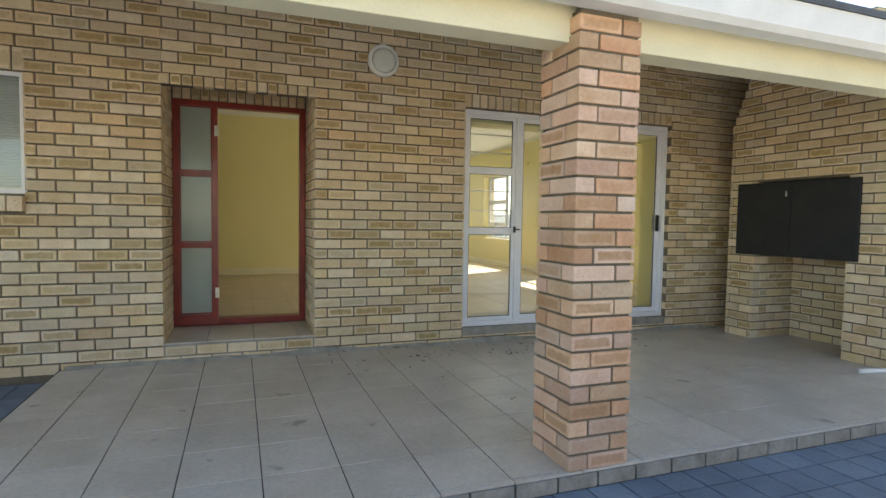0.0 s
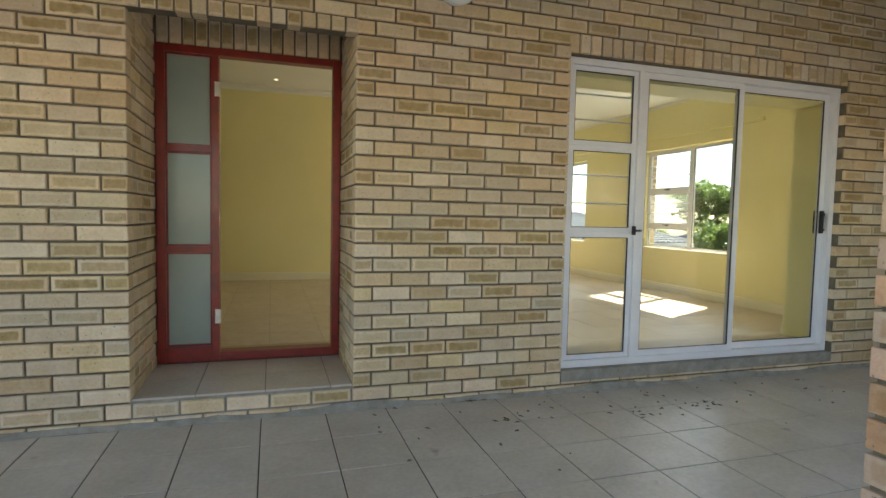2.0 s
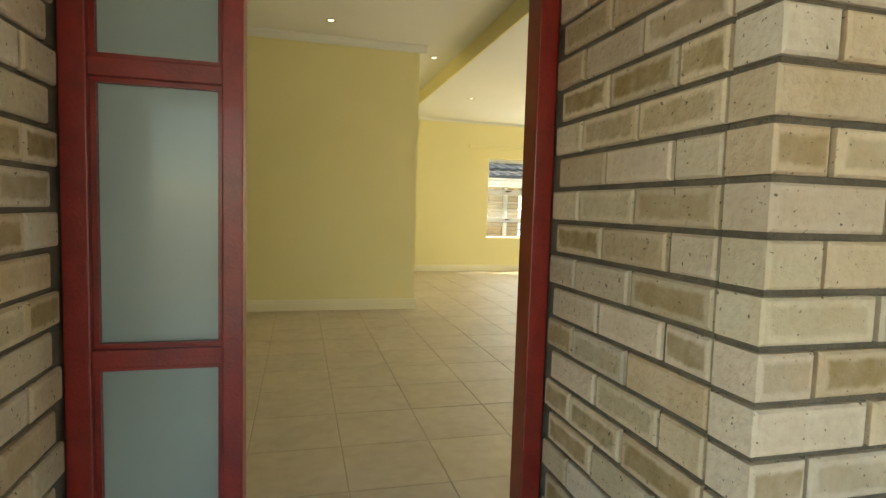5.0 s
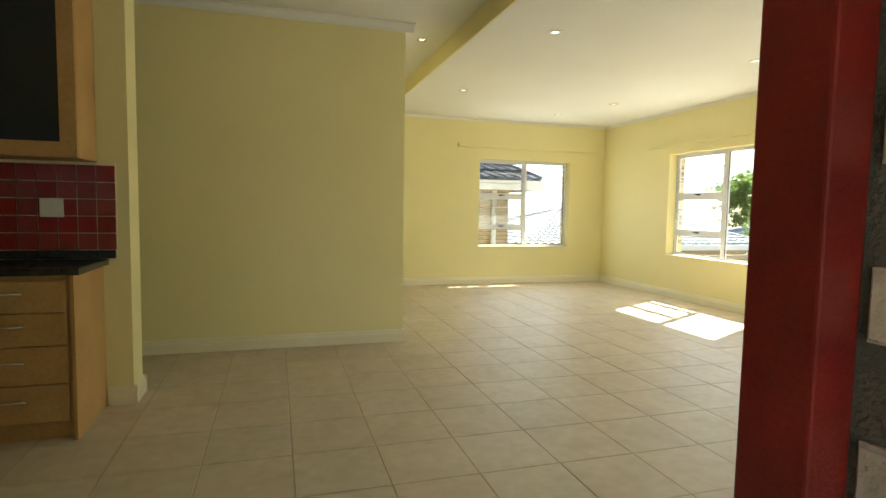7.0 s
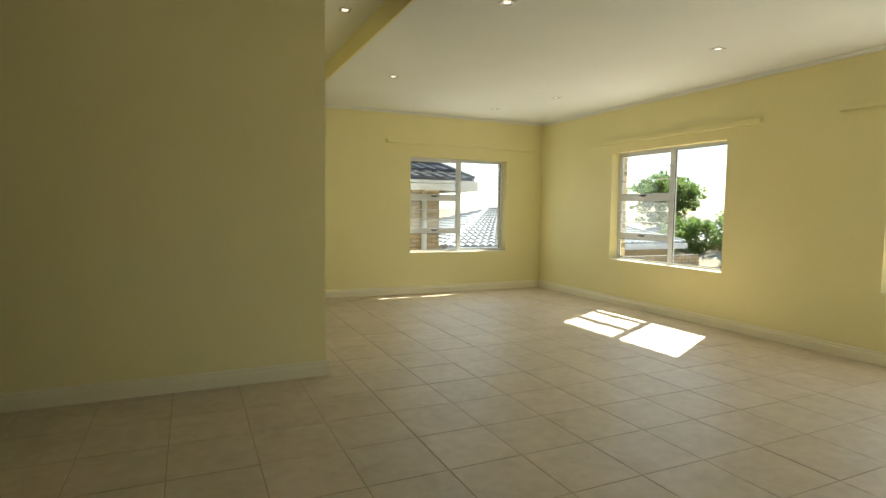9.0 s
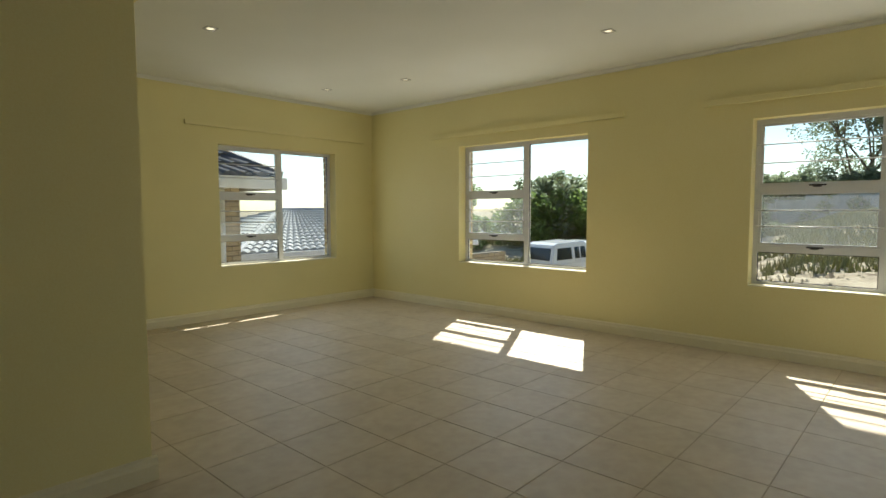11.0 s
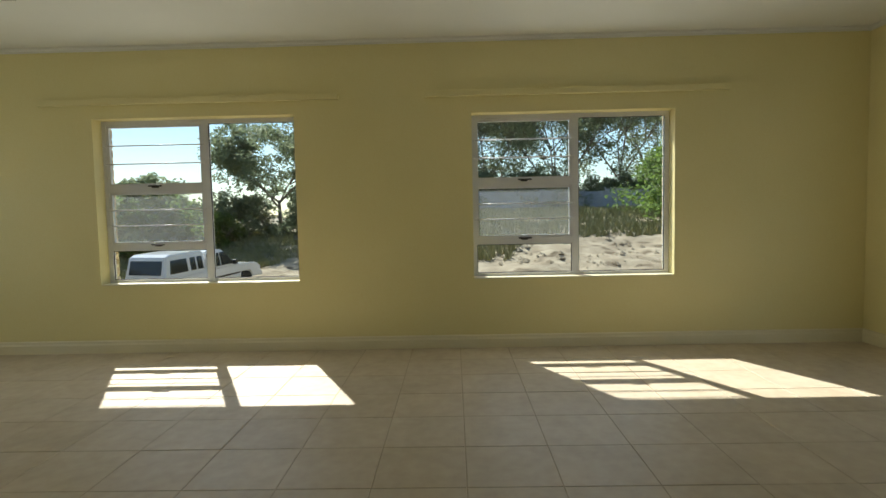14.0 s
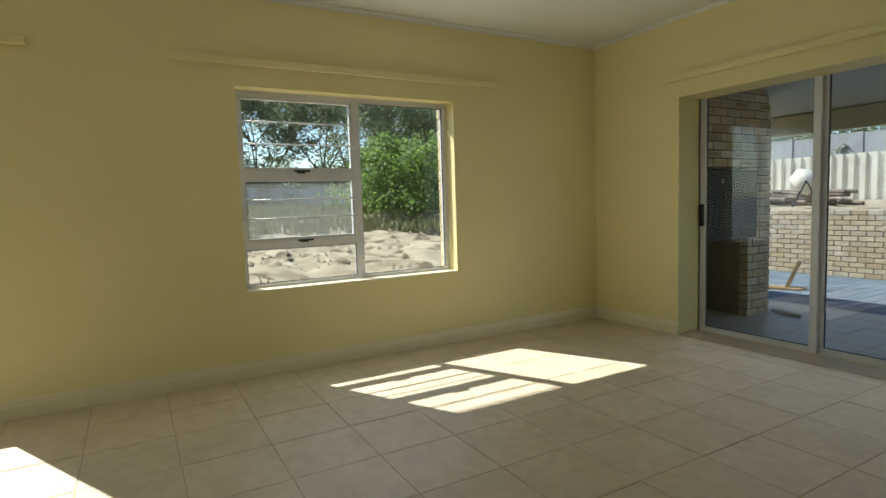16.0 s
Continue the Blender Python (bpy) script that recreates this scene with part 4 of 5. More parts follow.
add_box(bm, -0.3, 0.5, -0.05, 0.05, 0, 0.04, 0.004)
add_box(bm, -0.25, 0.6, 0.1, 0.16, 0, 0.035, 0.004)
part("plank", bm, M_PLANK, plank)
bm = bmesh.new()
add_box(bm, -0.05, 0.0, -0.05, 0.05, 0.04, 0.5, 0.004)
bmesh.ops.transform(bm, matrix=pose(0, 0, 0, 0, -22, 0), verts=bm.verts)
part("plank", bm, M_PLANK, plank)
plank.matrix_world = pose(6.5, -4.35, PAVE, 0, 0, 20)

rng = random.Random(17)
bm = bmesh.new()
for _ in range(46):
    x, y = rng.uniform(0.9, 4.6), -0.04 - abs(rng.gauss(0, 0.35))
    w, d = rng.uniform(0.005, 0.022), rng.uniform(0.004, 0.010)
    vs = bmesh.ops.create_cone(bm, segments=6, radius1=w, radius2=w * 0.5, depth=0.006, cap_ends=True, matrix=pose(x, y, VER + 0.004, 0, 0, rng.uniform(0, 180)) @ Matrix.Diagonal((1, d / w, 1, 1)))
tagged(new("litter", to_mesh("litter", bm, M_BARK)), "dark leaf litter and dirt crumbs along the wall", "litter", "", "stuff")

# cement fillet where the veranda meets the wall
bm = bmesh.new()
prev = None
for k in range(131):
    x = -1.1 + k * 0.05
    up = 0.022 + 0.03 * max(0.0, noise.noise((x * 1.7, 0, 4)) + 0.35) + 0.008 * noise.noise((x * 9, 1, 4))
    out = 0.014 + 0.03 * max(0.0, noise.noise((x * 2.3, 5, 2)) + 0.3)
    ring = [bm.verts.new(p) for p in ((x, 0.01, VER - 0.002), (x, -out, VER - 0.002), (x, -out * 0.45 - 0.004, VER + up * 0.55), (x, -0.0055, VER + up), (x, 0.01, VER + up))]
    if prev:
        for q in range(5):
            bm.faces.new((prev[q], prev[(q + 1) % 5], ring[(q + 1) % 5], ring[q]))
    else:
        bm.faces.new(ring)
    prev = ring
bm.faces.new(prev[::-1])
structure("cement_fillet", bm, M_CEMENT, "uneven grey cement fillet at the foot of the brick wall", "trim")

# withered plant scraps dropped on the tiles
rng = random.Random(23)
for x, y, n, spread in ((3.12, -0.46, 16, 0.10), (2.62, -0.52, 9, 0.13), (1.72, -0.40, 8, 0.06), (1.62, -0.02, 5, 0.04), (2.28, -1.75, 3, 0.04), (2.0, -1.72, 2, 0.03)):
    verts, faces = [], []
    for _ in range(n):
        p = Vector((x + rng.gauss(0, spread), min(-0.05, y + rng.gauss(0, spread * 0.4)), VER + 0.002 + rng.uniform(0, 0.008)))
        a = rng.uniform(0, math.tau)
        d = Vector((math.cos(a), math.sin(a), rng.uniform(-0.05, 0.25))) * rng.uniform(0.02, 0.055)
        w = Vector((-math.sin(a), math.cos(a), 0)) * rng.uniform(0.004, 0.010)
        i = len(verts)
        verts += [tuple(p), tuple(p + d * 0.5 + w), tuple(p + d), tuple(p + d * 0.5 - w), tuple(p + d * 0.5 + Vector((0, 0, 0.006)))]
        faces += [(i, i + 1, i + 4), (i + 1, i + 2, i + 4), (i + 2, i + 3, i + 4), (i + 3, i, i + 4)]
    scrap = raw("plant_scrap", verts, faces, M_SCRAP, None)
    tagged(scrap, "withered dark olive leaves lying on the veranda tiles", "leaf litter", "plant scraps", "stuff")

# ---- yard behind the retaining wall ----
bm = bmesh.new()
add_box(bm, -9, 16, -6.5, -6.312, PAVE - 0.06, 0.83)
retaining = structure("retaining_wall", bm, M_MORTAR, "low tan brick retaining wall with a raised plot behind", "wall")
lay(bond(-16, 9, PAVE, 0.84), pose(0, -6.3, 0, 0, 0, 180), M_BRICK_FAR, retaining, lambda u, z: -10 < u < -5.5, limit=280)
fence = thing("sheet_fence", "ribbed cream steel sheet fence, rust-streaked", "fence")
for k in range(46):
    x = 6 + k * 0.42
    bm = bmesh.new()
    add_prism(bm, [(x, -22.0), (x + 0.12, -22.0), (x + 0.16, -21.9), (x + 0.36, -21.9), (x + 0.40, -22.0), (x + 0.42, -22.0), (x + 0.42, -22.02), (x, -22.02)], 0.75, 2.75, "z")
    part("sheet", bm, M_CONT, fence)
panels = thing("panel_wall", "pale precast concrete panel wall behind the steel fence", "wall")
for k in range(18):
    x = 2 + k * 1.6
    box_part("panel", (x + 0.06, x + 1.58, -26.1, -26.0, 0.7, 3.9 + 0.05 * (k % 3)), M_CONC, panels)
    box_part("post", (x - 0.06, x + 0.06, -26.14, -25.96, 0.7, 4.0), M_CONC, panels)
mixer = thing("concrete_mixer", "pale concrete mixer with a tilted drum on a steel stand", "mixer", at=pose(8.9, -9.6, 0.85, 0, 0, 30) @ Matrix.Scale(0.72, 4))
bm = bmesh.new()
add_lathe(bm, [(0.14, -0.38), (0.34, -0.3), (0.38, 0.0), (0.36, 0.12), (0.21, 0.42)], 24, pose(0, 0, 0.85, 0, 55, 0))
part("drum", bm, M_CONT, mixer, "cement-stained drum", True)
# drum end is closed; a black disc paints the shade inside its mouth
bm = bmesh.new()
add_lathe(bm, [(0.20, 0.421), (0.18, 0.424)], 20, pose(0, 0, 0.85, 0, 55, 0))
part("mouth", bm, M_BLACK, mixer, "black disc painting the shaded hollow of the drum mouth")
for y in (-0.42, 0.42):
    for x in (-0.4, 0.35):
        bm = bmesh.new()
        add_tube(bm, (x, y, 0), (0, y * 0.95, 0.85), 0.025)
        part("leg", bm, M_BRAAI, mixer)
poles = thing("pole_pile", "heap of grey timber poles on the sand", "timber pile")
rng = random.Random(11)
for k in range(22):
    x, y, a = 9.8 + rng.uniform(0, 2.0), -11.5 + rng.uniform(-0.7, 0.7), rng.uniform(-0.5, 0.5)
    z = 0.86 + 0.08 * (k % 5)
    bm = bmesh.new()
    add_tube(bm, (x - 1.3 * math.cos(a), y - 1.3 * math.sin(a), z), (x + 1.3 * math.cos(a), y + 1.3 * math.sin(a), z + rng.uniform(0, 0.3)), 0.05, 0.04, 7)
    part("pole", bm, M_BARK, poles)

# ---- parked car ----


def pickup(at):
    car = thing("pickup_truck", "white double-window pickup with a canopy, parked on the track", "pickup", at=at)
    hw = 0.84

    def hull(name, outline, y0, y1, label="", inset=0.0, material=M_CAR):
        bm = bmesh.new()
        add_prism(bm, outline, y0, y1, "y")
        if inset:
            for v in bm.verts:
                k = max(0.0, (v.co.z - 0.95) / 0.8)
                v.co.y *= 1 - inset * k
        bmesh.ops.recalc_face_normals(bm, faces=bm.faces)
        bmesh.ops.bevel(bm, geom=list(bm.edges), offset=0.035, segments=2, affect="EDGES", clamp_overlap=True)
        return part(name, bm, material, car, label, False)

    hull("body", [(-2.5, 0.42), (-2.5, 0.98), (0.95, 1.0), (1.0, 1.02), (2.25, 0.93), (2.48, 0.78), (2.5, 0.42), (1.95, 0.4), (1.85, 0.7), (1.3, 0.7), (1.2, 0.4), (-0.95, 0.4), (-1.05, 0.7), (-1.65, 0.7), (-1.75, 0.4)], -hw, hw)
    hull("cab", [(-0.55, 0.97), (-0.5, 1.62), (-0.3, 1.68), (0.35, 1.66), (1.1, 1.0)], -hw + 0.02, hw - 0.02, "", 0.16)
    hull("canopy", [(-2.48, 0.97), (-2.32, 1.66), (-2.1, 1.74), (-0.75, 1.74), (-0.6, 1.68), (-0.57, 0.97)], -hw + 0.01, hw - 0.01, "white fibreglass canopy", 0.14)
    for s in (-1, 1):
        def side(a0, a1, z0, z1, slope=0.0, back=0.0):
            bm = bmesh.new()
            y = lambda z: s * (hw + 0.004) * (1 - 0.15 * max(0.0, (z - 0.95) / 0.8))
            pts = [(a0, z0), (a1, z0), (a1 - slope, z1), (a0 + back, z1)]
            o = [bm.verts.new((x, y(z), z)) for x, z in pts]
            i = [bm.verts.new((x, y(z) - s * 0.03, z)) for x, z in pts]
            bm.faces.new(o)
            bm.faces.new(i[::-1])
            for k in range(4):
                bm.faces.new((o[k], o[(k + 1) % 4], i[(k + 1) % 4], i[k]))
            part("side_window", bm, M_TINT, car, "dark tinted window")
        side(-2.25, -1.45, 1.12, 1.55, 0.0, 0.1)
        side(-1.3, -1.05, 1.12, 1.55)
        side(-0.98, -0.72, 1.12, 1.55)
        side(-0.45, 0.15, 1.08, 1.55)
        side(0.22, 0.92, 1.08, 1.55, 0.5)
        box_part("side_trim", (-2.3, 1.2, s * hw - 0.012 * (s < 0) - 0.0, s * hw + 0.012 * (s > 0), 0.66, 0.72), M_BLACK, car, "dark rubbing strip")
        box_part("mirror", (0.75, 0.87, s * (hw + 0.1) - 0.08, s * (hw + 0.1) + 0.08, 1.05, 1.22), M_BLACK, car, "black door mirror", 0.02)
        for x in (-1.35, 1.58):
            wheel = part("wheel", bmesh.new(), M_RUBBER, car)
            bm = bmesh.new()
            add_lathe(bm, [(0.25, -0.1), (0.33, -0.1), (0.345, -0.06), (0.345, 0.06), (0.33, 0.1), (0.25, 0.1)], 28, pose(x, s * (hw - 0.1), 0.345, 90))
            part("tyre", bm, M_RUBBER, wheel, "black tyre", True)
            bm = bmesh.new()
            add_lathe(bm, [(0.25, -0.085), (0.18, -0.07), (0.06, -0.09), (0.02, -0.095), (0.02, 0.095), (0.06, 0.09), (0.18, 0.07), (0.25, 0.085)], 24, pose(x, s * (hw - 0.1), 0.345, 90))
            part("rim", bm, M_STEEL, wheel, "steel rim", True)
        box_part("tail_light", (-2.515, -2.46, s * 0.74 - 0.06, s * 0.74 + 0.06, 0.68, 0.95), M_REDTILE, car, "red tail light", 0.01)
        box_part("headlight", (2.4, 2.515, s * 0.62 - 0.15, s * 0.62 + 0.15, 0.66, 0.80), M_LAMPGLASS, car, "clear headlight", 0.01)
    bm = bmesh.new()
    add_prism(bm, [(-2.475, 1.12), (-2.36, 1.56), (-2.33, 1.56), (-2.44, 1.12)], -0.62, 0.62, "y")
    part("rear_window", bm, M_TINT, car, "dark tinted rear glass")
    box_part("rear_bumper", (-2.62, -2.5, -0.8, 0.8, 0.42, 0.56), M_STEEL, car, "bright rear bumper", 0.02)
    box_part("front_bumper", (2.48, 2.6, -0.82, 0.82, 0.38, 0.58), M_CAR, car, "", 0.02)
    return car


pickup(pose(20.6, 13.2, -1.60, 0, -2.5, -15))

# ---- neighbouring houses ----


def gable_tiles(parent, quad, rows, cols, material):
    """Roof tiles over a sloping quad: eave left, eave right, ridge right, ridge left."""
    a, b, c, d = [Vector(p) for p in quad]
    nrm = (b - a).cross(d - a).normalized()
    verts, faces = [], []
    for r in range(rows):
        lo0, lo1 = a.lerp(d, r / rows), b.lerp(c, r / rows)
        hi0, hi1 = a.lerp(d, (r + 1) / rows), b.lerp(c, (r + 1) / rows)
        for k in range(cols):
            base = len(verts)
            for q, lift in ((0.0, 0.0), (0.25, 0.05), (0.5, 0.07), (0.75, 0.05), (1.0, 0.0)):
                u = (k + q) / cols
                verts.append(tuple(lo0.lerp(lo1, u) + nrm * (lift + 0.045)))
                verts.append(tuple(hi0.lerp(hi1, u) + nrm * (lift + 0.005)))
                verts.append(tuple(lo0.lerp(lo1, u) + nrm * 0.0))
            for q in range(4):
                i = base + q * 3
                faces.append((i, i + 3, i + 4, i + 1))
                faces.append((i + 2, i + 5, i + 3, i))
    me = bpy.data.meshes.new("roof_tiles")
    me.from_pydata(verts, [], faces)
    me.materials.append(material)
    ob = new("roof_tiles", me)
    ob.parent = parent
    return tagged(ob, kind="stuff")


def house(name, label, x0, x1, y0, y1, zg, ze, zr, over, roof_mat, wall_mat, ridge, tiles=(10, 24)):
    h = thing(name, label, "house")
    box_part("wall", (x0, x1, y0, y1, zg, ze), wall_mat, h)
    e = [(x0 - over, y0 - over, ze), (x1 + over, y0 - over, ze), (x1 + over, y1 + over, ze), (x0 - over, y1 + over, ze)]
    (ra, rb) = ridge
    bm = bmesh.new()
    ev = [bm.verts.new(p) for p in e]
    low = [bm.verts.new((p[0], p[1], p[2] - 0.03)) for p in e]
    r0, r1 = bm.verts.new((*ra, zr)), bm.verts.new((*rb, zr))
    for f in ((ev[0], ev[1], r1, r0), (ev[2], ev[3], r0, r1), (ev[3], ev[0], r0), (ev[1], ev[2], r1)):
        bm.faces.new(f)
    for k in range(4):
        bm.faces.new((ev[k], low[k], low[(k + 1) % 4], ev[(k + 1) % 4]))
    bm.faces.new(low)
    roof_ob = part("roof", bm, roof_mat, h)
    gable_tiles(roof_ob, (e[0], e[1], (*rb, zr), (*ra, zr)), tiles[0], tiles[1], roof_mat)
    gable_tiles(roof_ob, (e[1], e[2], (*rb, zr), (*rb, zr)), tiles[0], tiles[1] // 2, roof_mat)
    gable_tiles(roof_ob, (e[3], e[0], (*ra, zr), (*ra, zr)), tiles[0], tiles[1] // 2, roof_mat)
    for a, b in ((e[0], (*ra, zr)), (e[1], (*rb, zr)), ((*ra, zr), (*rb, zr))):
        bm = bmesh.new()
        add_tube(bm, Vector(a) + Vector((0, 0, 0.06)), Vector(b) + Vector((0, 0, 0.08)), 0.09, 0.09, 8)
        part("ridge_cap", bm, M_CONC if roof_mat is M_ROOF2 else roof_mat, roof_ob, "mortared ridge tiles")
    box_part("fascia", (x0 - over, x1 + over, y0 - over - 0.12, y0 - over - 0.001, ze - 0.2, ze + 0.01), M_WHITE, h, "white gutter board")
    box_part("fascia", (x1 + over + 0.001, x1 + over + 0.12, y0 - over, y1 + over, ze - 0.2, ze + 0.01), M_WHITE, h, "white gutter board")
    box_part("soffit", (x0 - over, x1 + over, y0 - over, y0 - 0.001, ze - 0.06, ze - 0.035), M_WHITE, h)
    return h


near = house("house", "pale brick neighbouring house with charcoal roof tiles", -6.0, 5.45, 12.2, 20, -2.5, 1.86, 4.4, 0.55, M_ROOF, M_MORTAR, ((-1.5, 16.1), (1.2, 16.1)), (14, 44))
lay(bond(1.0, 5.44, -1.9, 1.8), pose(0, 12.19, 0), M_BRICK_FAR, near, lambda u, z: u > 3.6 and z > -0.4, limit=200)
bm = bmesh.new()
add_tube(bm, (5.05, 12.1, -2.4), (5.05, 12.1, 1.7), 0.06)
add_tube(bm, (5.05, 12.1, 1.7), (5.2, 11.6, 1.78), 0.06)
part("downpipe", bm, M_WHITE, near, "white downpipe", True)
far = house("house", "low house with a pale grey hipped tile roof", 8.6, 18.5, 18.0, 25.5, -4.0, 0.0, 1.25, 0.5, M_ROOF2, M_BRICK_FAR, ((12.0, 21.7), (15.4, 21.7)), (14, 36))
for x in (10.2, 13.4):
    w = box_part("window", (x, x + 1.1, 17.93, 17.999, -1.1, -0.3), M_TINT, far, "dark window")
house("house", "distant pale house with a light tiled roof", 30, 38, 27, 33, -4.5, -0.6, 0.55, 0.5, M_ROOF2, M_BRICK_FAR, ((32.5, 30), (35.5, 30)), (6, 16))
bm = bmesh.new()
add_box(bm, 5.9, 12, 10.9, 11.1, -2.2, 0.22)
low = structure("garden_wall", bm, M_MORTAR, "low brick garden wall with pale copings", "wall")
lay(bond(5.9, 12, -1.5, 0.2), pose(0, 10.89, 0), M_BRICK_FAR, low, lambda u, z: u < 8.5 and z > -0.5, limit=100)
for x in (6.9,):
    for k in range(3):
        box_part("coping", (x - 0.35 + 0.24 * k, x - 0.12 + 0.24 * k, 10.84, 11.16, 0.225, 0.32), M_BRICK_FAR, low, bevel=0.01)
    box_part("pier", (x - 0.3, x + 0.32, 10.84, 11.16, -1.5, 0.222), M_BRICK_FAR, low)
bm = bmesh.new()
add_box(bm, 18, 60, 36, 36.15, -3.2, -0.5)
structure("boundary_wall", bm, M_CONC, "long grey boundary wall in the distance", "wall")
pw = thing("precast_wall", "grey precast concrete boundary wall below the gum trees", "wall")
for k in range(26):
    y = 12 - k * 1.6
    x = 40 + 0.12 * k
    z = ground_height(x, y) - 0.2
    box_part("panel", (x, x + 0.06, y, y + 1.55, z, z + 1.75), M_CONC, pw)
    box_part("post", (x - 0.05, x + 0.1, y + 1.55, y + 1.66, z, z + 1.85), M_CONC, pw)

# ---- trees and shrubs ----


def leaf_cloud(centres, per, spread, size, rng, flat=0.75):
    verts, faces = [], []
    for c, r in centres:
        for _ in range(per):
            v = Vector((rng.gauss(0, 1), rng.gauss(0, 1), rng.gauss(0, flat)))
            v = v.normalized() * (r * rng.uniform(0.25, 1.0) ** 0.6) * spread
            v.z *= flat
            p = c + v
            a = Vector((rng.gauss(0, 1), rng.gauss(0, 1), rng.gauss(0, 0.6))).normalized() * size * rng.uniform(0.6, 1.4)
            b = a.cross(Vector((rng.gauss(0, 1), rng.gauss(0, 1), rng.gauss(0, 1)))).normalized() * size * 0.45
            i = len(verts)
            verts += [tuple(p - a), tuple(p + b), tuple(p + a), tuple(p - b)]
            faces.append((i, i + 1, i + 2, i + 3))
    return verts, faces


def tree(at, height, radius, seed, label, leaf=M_LEAF, per=230, size=0.13, bare=0.4, group="", thick=0.018, fill=45):
    rng = random.Random(seed)
    t = thing("tree", label, "tree", group, at)
    bm = bmesh.new()
    tips = []

    def grow(p, d, length, r, depth):
        q = p + d * length
        add_tube(bm, p, q, r, r * 0.68, 7)
        if depth == 0:
            tips.append((q, length))
            return
        for _ in range(3 if depth > 1 else 2):
            nd = (d + Vector((rng.uniform(-0.8, 0.8), rng.uniform(-0.8, 0.8), rng.uniform(-0.1, 0.5)))).normalized()
            grow(q, nd, length * rng.uniform(0.6, 0.85), r * 0.62, depth - 1)
        if depth < 3:
            tips.append((q, length))

    top = Vector((rng.uniform(-0.15, 0.15) * height * bare, rng.uniform(-0.1, 0.1) * height * bare, height * bare))
    add_tube(bm, (0, 0, -0.3), top, height * thick, height * thick * 0.7, 9)
    for k in range(4):
        a = k * math.tau / 4 + rng.uniform(-0.5, 0.5)
        grow(top * rng.uniform(0.75, 1.0), Vector((math.cos(a) * radius / height * 1.5, math.sin(a) * radius / height * 1.5, 0.75)).normalized(), height * (1 - bare) * 0.34, height * thick * 0.5, 3)
    part("trunk", bm, M_BARK, t, "grey branching trunk", True)
    clumps = [(p + Vector((rng.uniform(-0.3, 0.3), rng.uniform(-0.3, 0.3), rng.uniform(-0.1, 0.4))), rng.uniform(0.5, 1.1) * height * 0.115) for p, _ in tips]
    for _ in range(fill * 3):
        w = Vector((rng.gauss(0, 1), rng.gauss(0, 1), rng.gauss(0, 1))).normalized() * rng.uniform(0.35, 1.0) ** 0.5
        z = height * (bare * 0.8 + (1 - bare * 0.8) * (0.5 + 0.5 * w.z))
        clumps.append((Vector((w.x * radius, w.y * radius, z)), height * rng.uniform(0.04, 0.10)))
    v, f = leaf_cloud(clumps, max(30, per // 4), 1.0, size, rng)
    raw("crown", v, f, leaf, t, "open grey-green crown of many small leaves")
    return t


def shrub(at, radius, height, seed, label, leaf=M_BUSH, n=60, per=60, size=0.11, group=""):
    rng = random.Random(seed)
    s = thing("bush", label, "bush", group, at)
    bm = bmesh.new()
    for k in range(9):
        a = rng.uniform(0, math.tau)
        e = Vector((math.cos(a) * radius * 0.7, math.sin(a) * radius * 0.7, height * rng.uniform(0.5, 0.85)))
        add_tube(bm, (0.1 * math.cos(a), 0.1 * math.sin(a), -0.2), e, 0.05, 0.015, 6)
    part("stems", bm, M_BARK, s, "thin woody stems")
    cl = []
    for _ in range(n):
        a, r, h = rng.uniform(0, math.tau), radius * rng.uniform(0, 1) ** 0.5, rng.uniform(0.08, 1.0)
        r *= (1 - 0.55 * h * h)
        cl.append((Vector((r * math.cos(a), r * math.sin(a), height * h * (0.9 + 0.2 * rng.random()))), radius * rng.uniform(0.14, 0.26)))
    v, f = leaf_cloud(cl, per, 1.0, size, rng, 0.85)
    raw("leaves", v, f, leaf, s, "dense small leaves")
    return s


def on_ground(x, y, rz=0.0, s=1.0):
    return pose(x, y, all_height(x, y) - 0.1, 0, 0, rz) @ Matrix.Scale(s, 4)


tree(on_ground(37.5, 15.5), 8.2, 4.6, 3, "large spreading gum tree with an open crown", per=340, size=0.12, bare=0.30)
tree(on_ground(33, 32), 4.9, 2.4, 8, "leafy green tree by the far houses", leaf=M_BUSH, per=340, size=0.10, bare=0.15)
gum = tree(on_ground(47, 6), 13.5, 4.5, 21, "tall slender gum tree in a windbreak", per=260, size=0.14, bare=0.22, group="gum tree windbreak", thick=0.011, fill=26)
gum2 = tree(on_ground(50, 1), 14.5, 4.2, 34, "tall slender gum tree in a windbreak", per=260, size=0.14, bare=0.18, group="gum tree windbreak", thick=0.011, fill=26)
rng = random.Random(4)


def copy_scaled(ob, x, y, rz, s):
    c = copy_thing(ob, pose(x, y, all_height(x, y) - 0.1, 0, 0, rz))
    c.scale = (s, s, s)


for k in range(10):
    x, y = 45 + rng.uniform(0, 12), 8 - k * 3.8 + rng.uniform(-1, 1)
    copy_scaled(gum if k % 2 else gum2, x, y, rng.uniform(0, 360), rng.uniform(0.8, 1.15))
for k in range(8):
    copy_scaled(gum if k % 2 else gum2, 6 + k * 4.5 + rng.uniform(-1, 1), -31 - rng.uniform(0, 5), rng.uniform(0, 360), rng.uniform(0.6, 0.8))
big = shrub(on_ground(24.5, -6.6), 3.4, 3.0, 5, "dense bright green bush on the sand", n=110, per=110, size=0.10, group="bushes")
sh2 = shrub(on_ground(33, 18.3), 2.2, 2.0, 6, "rounded green bush on the bank", n=70, per=80, size=0.11, group="bushes")
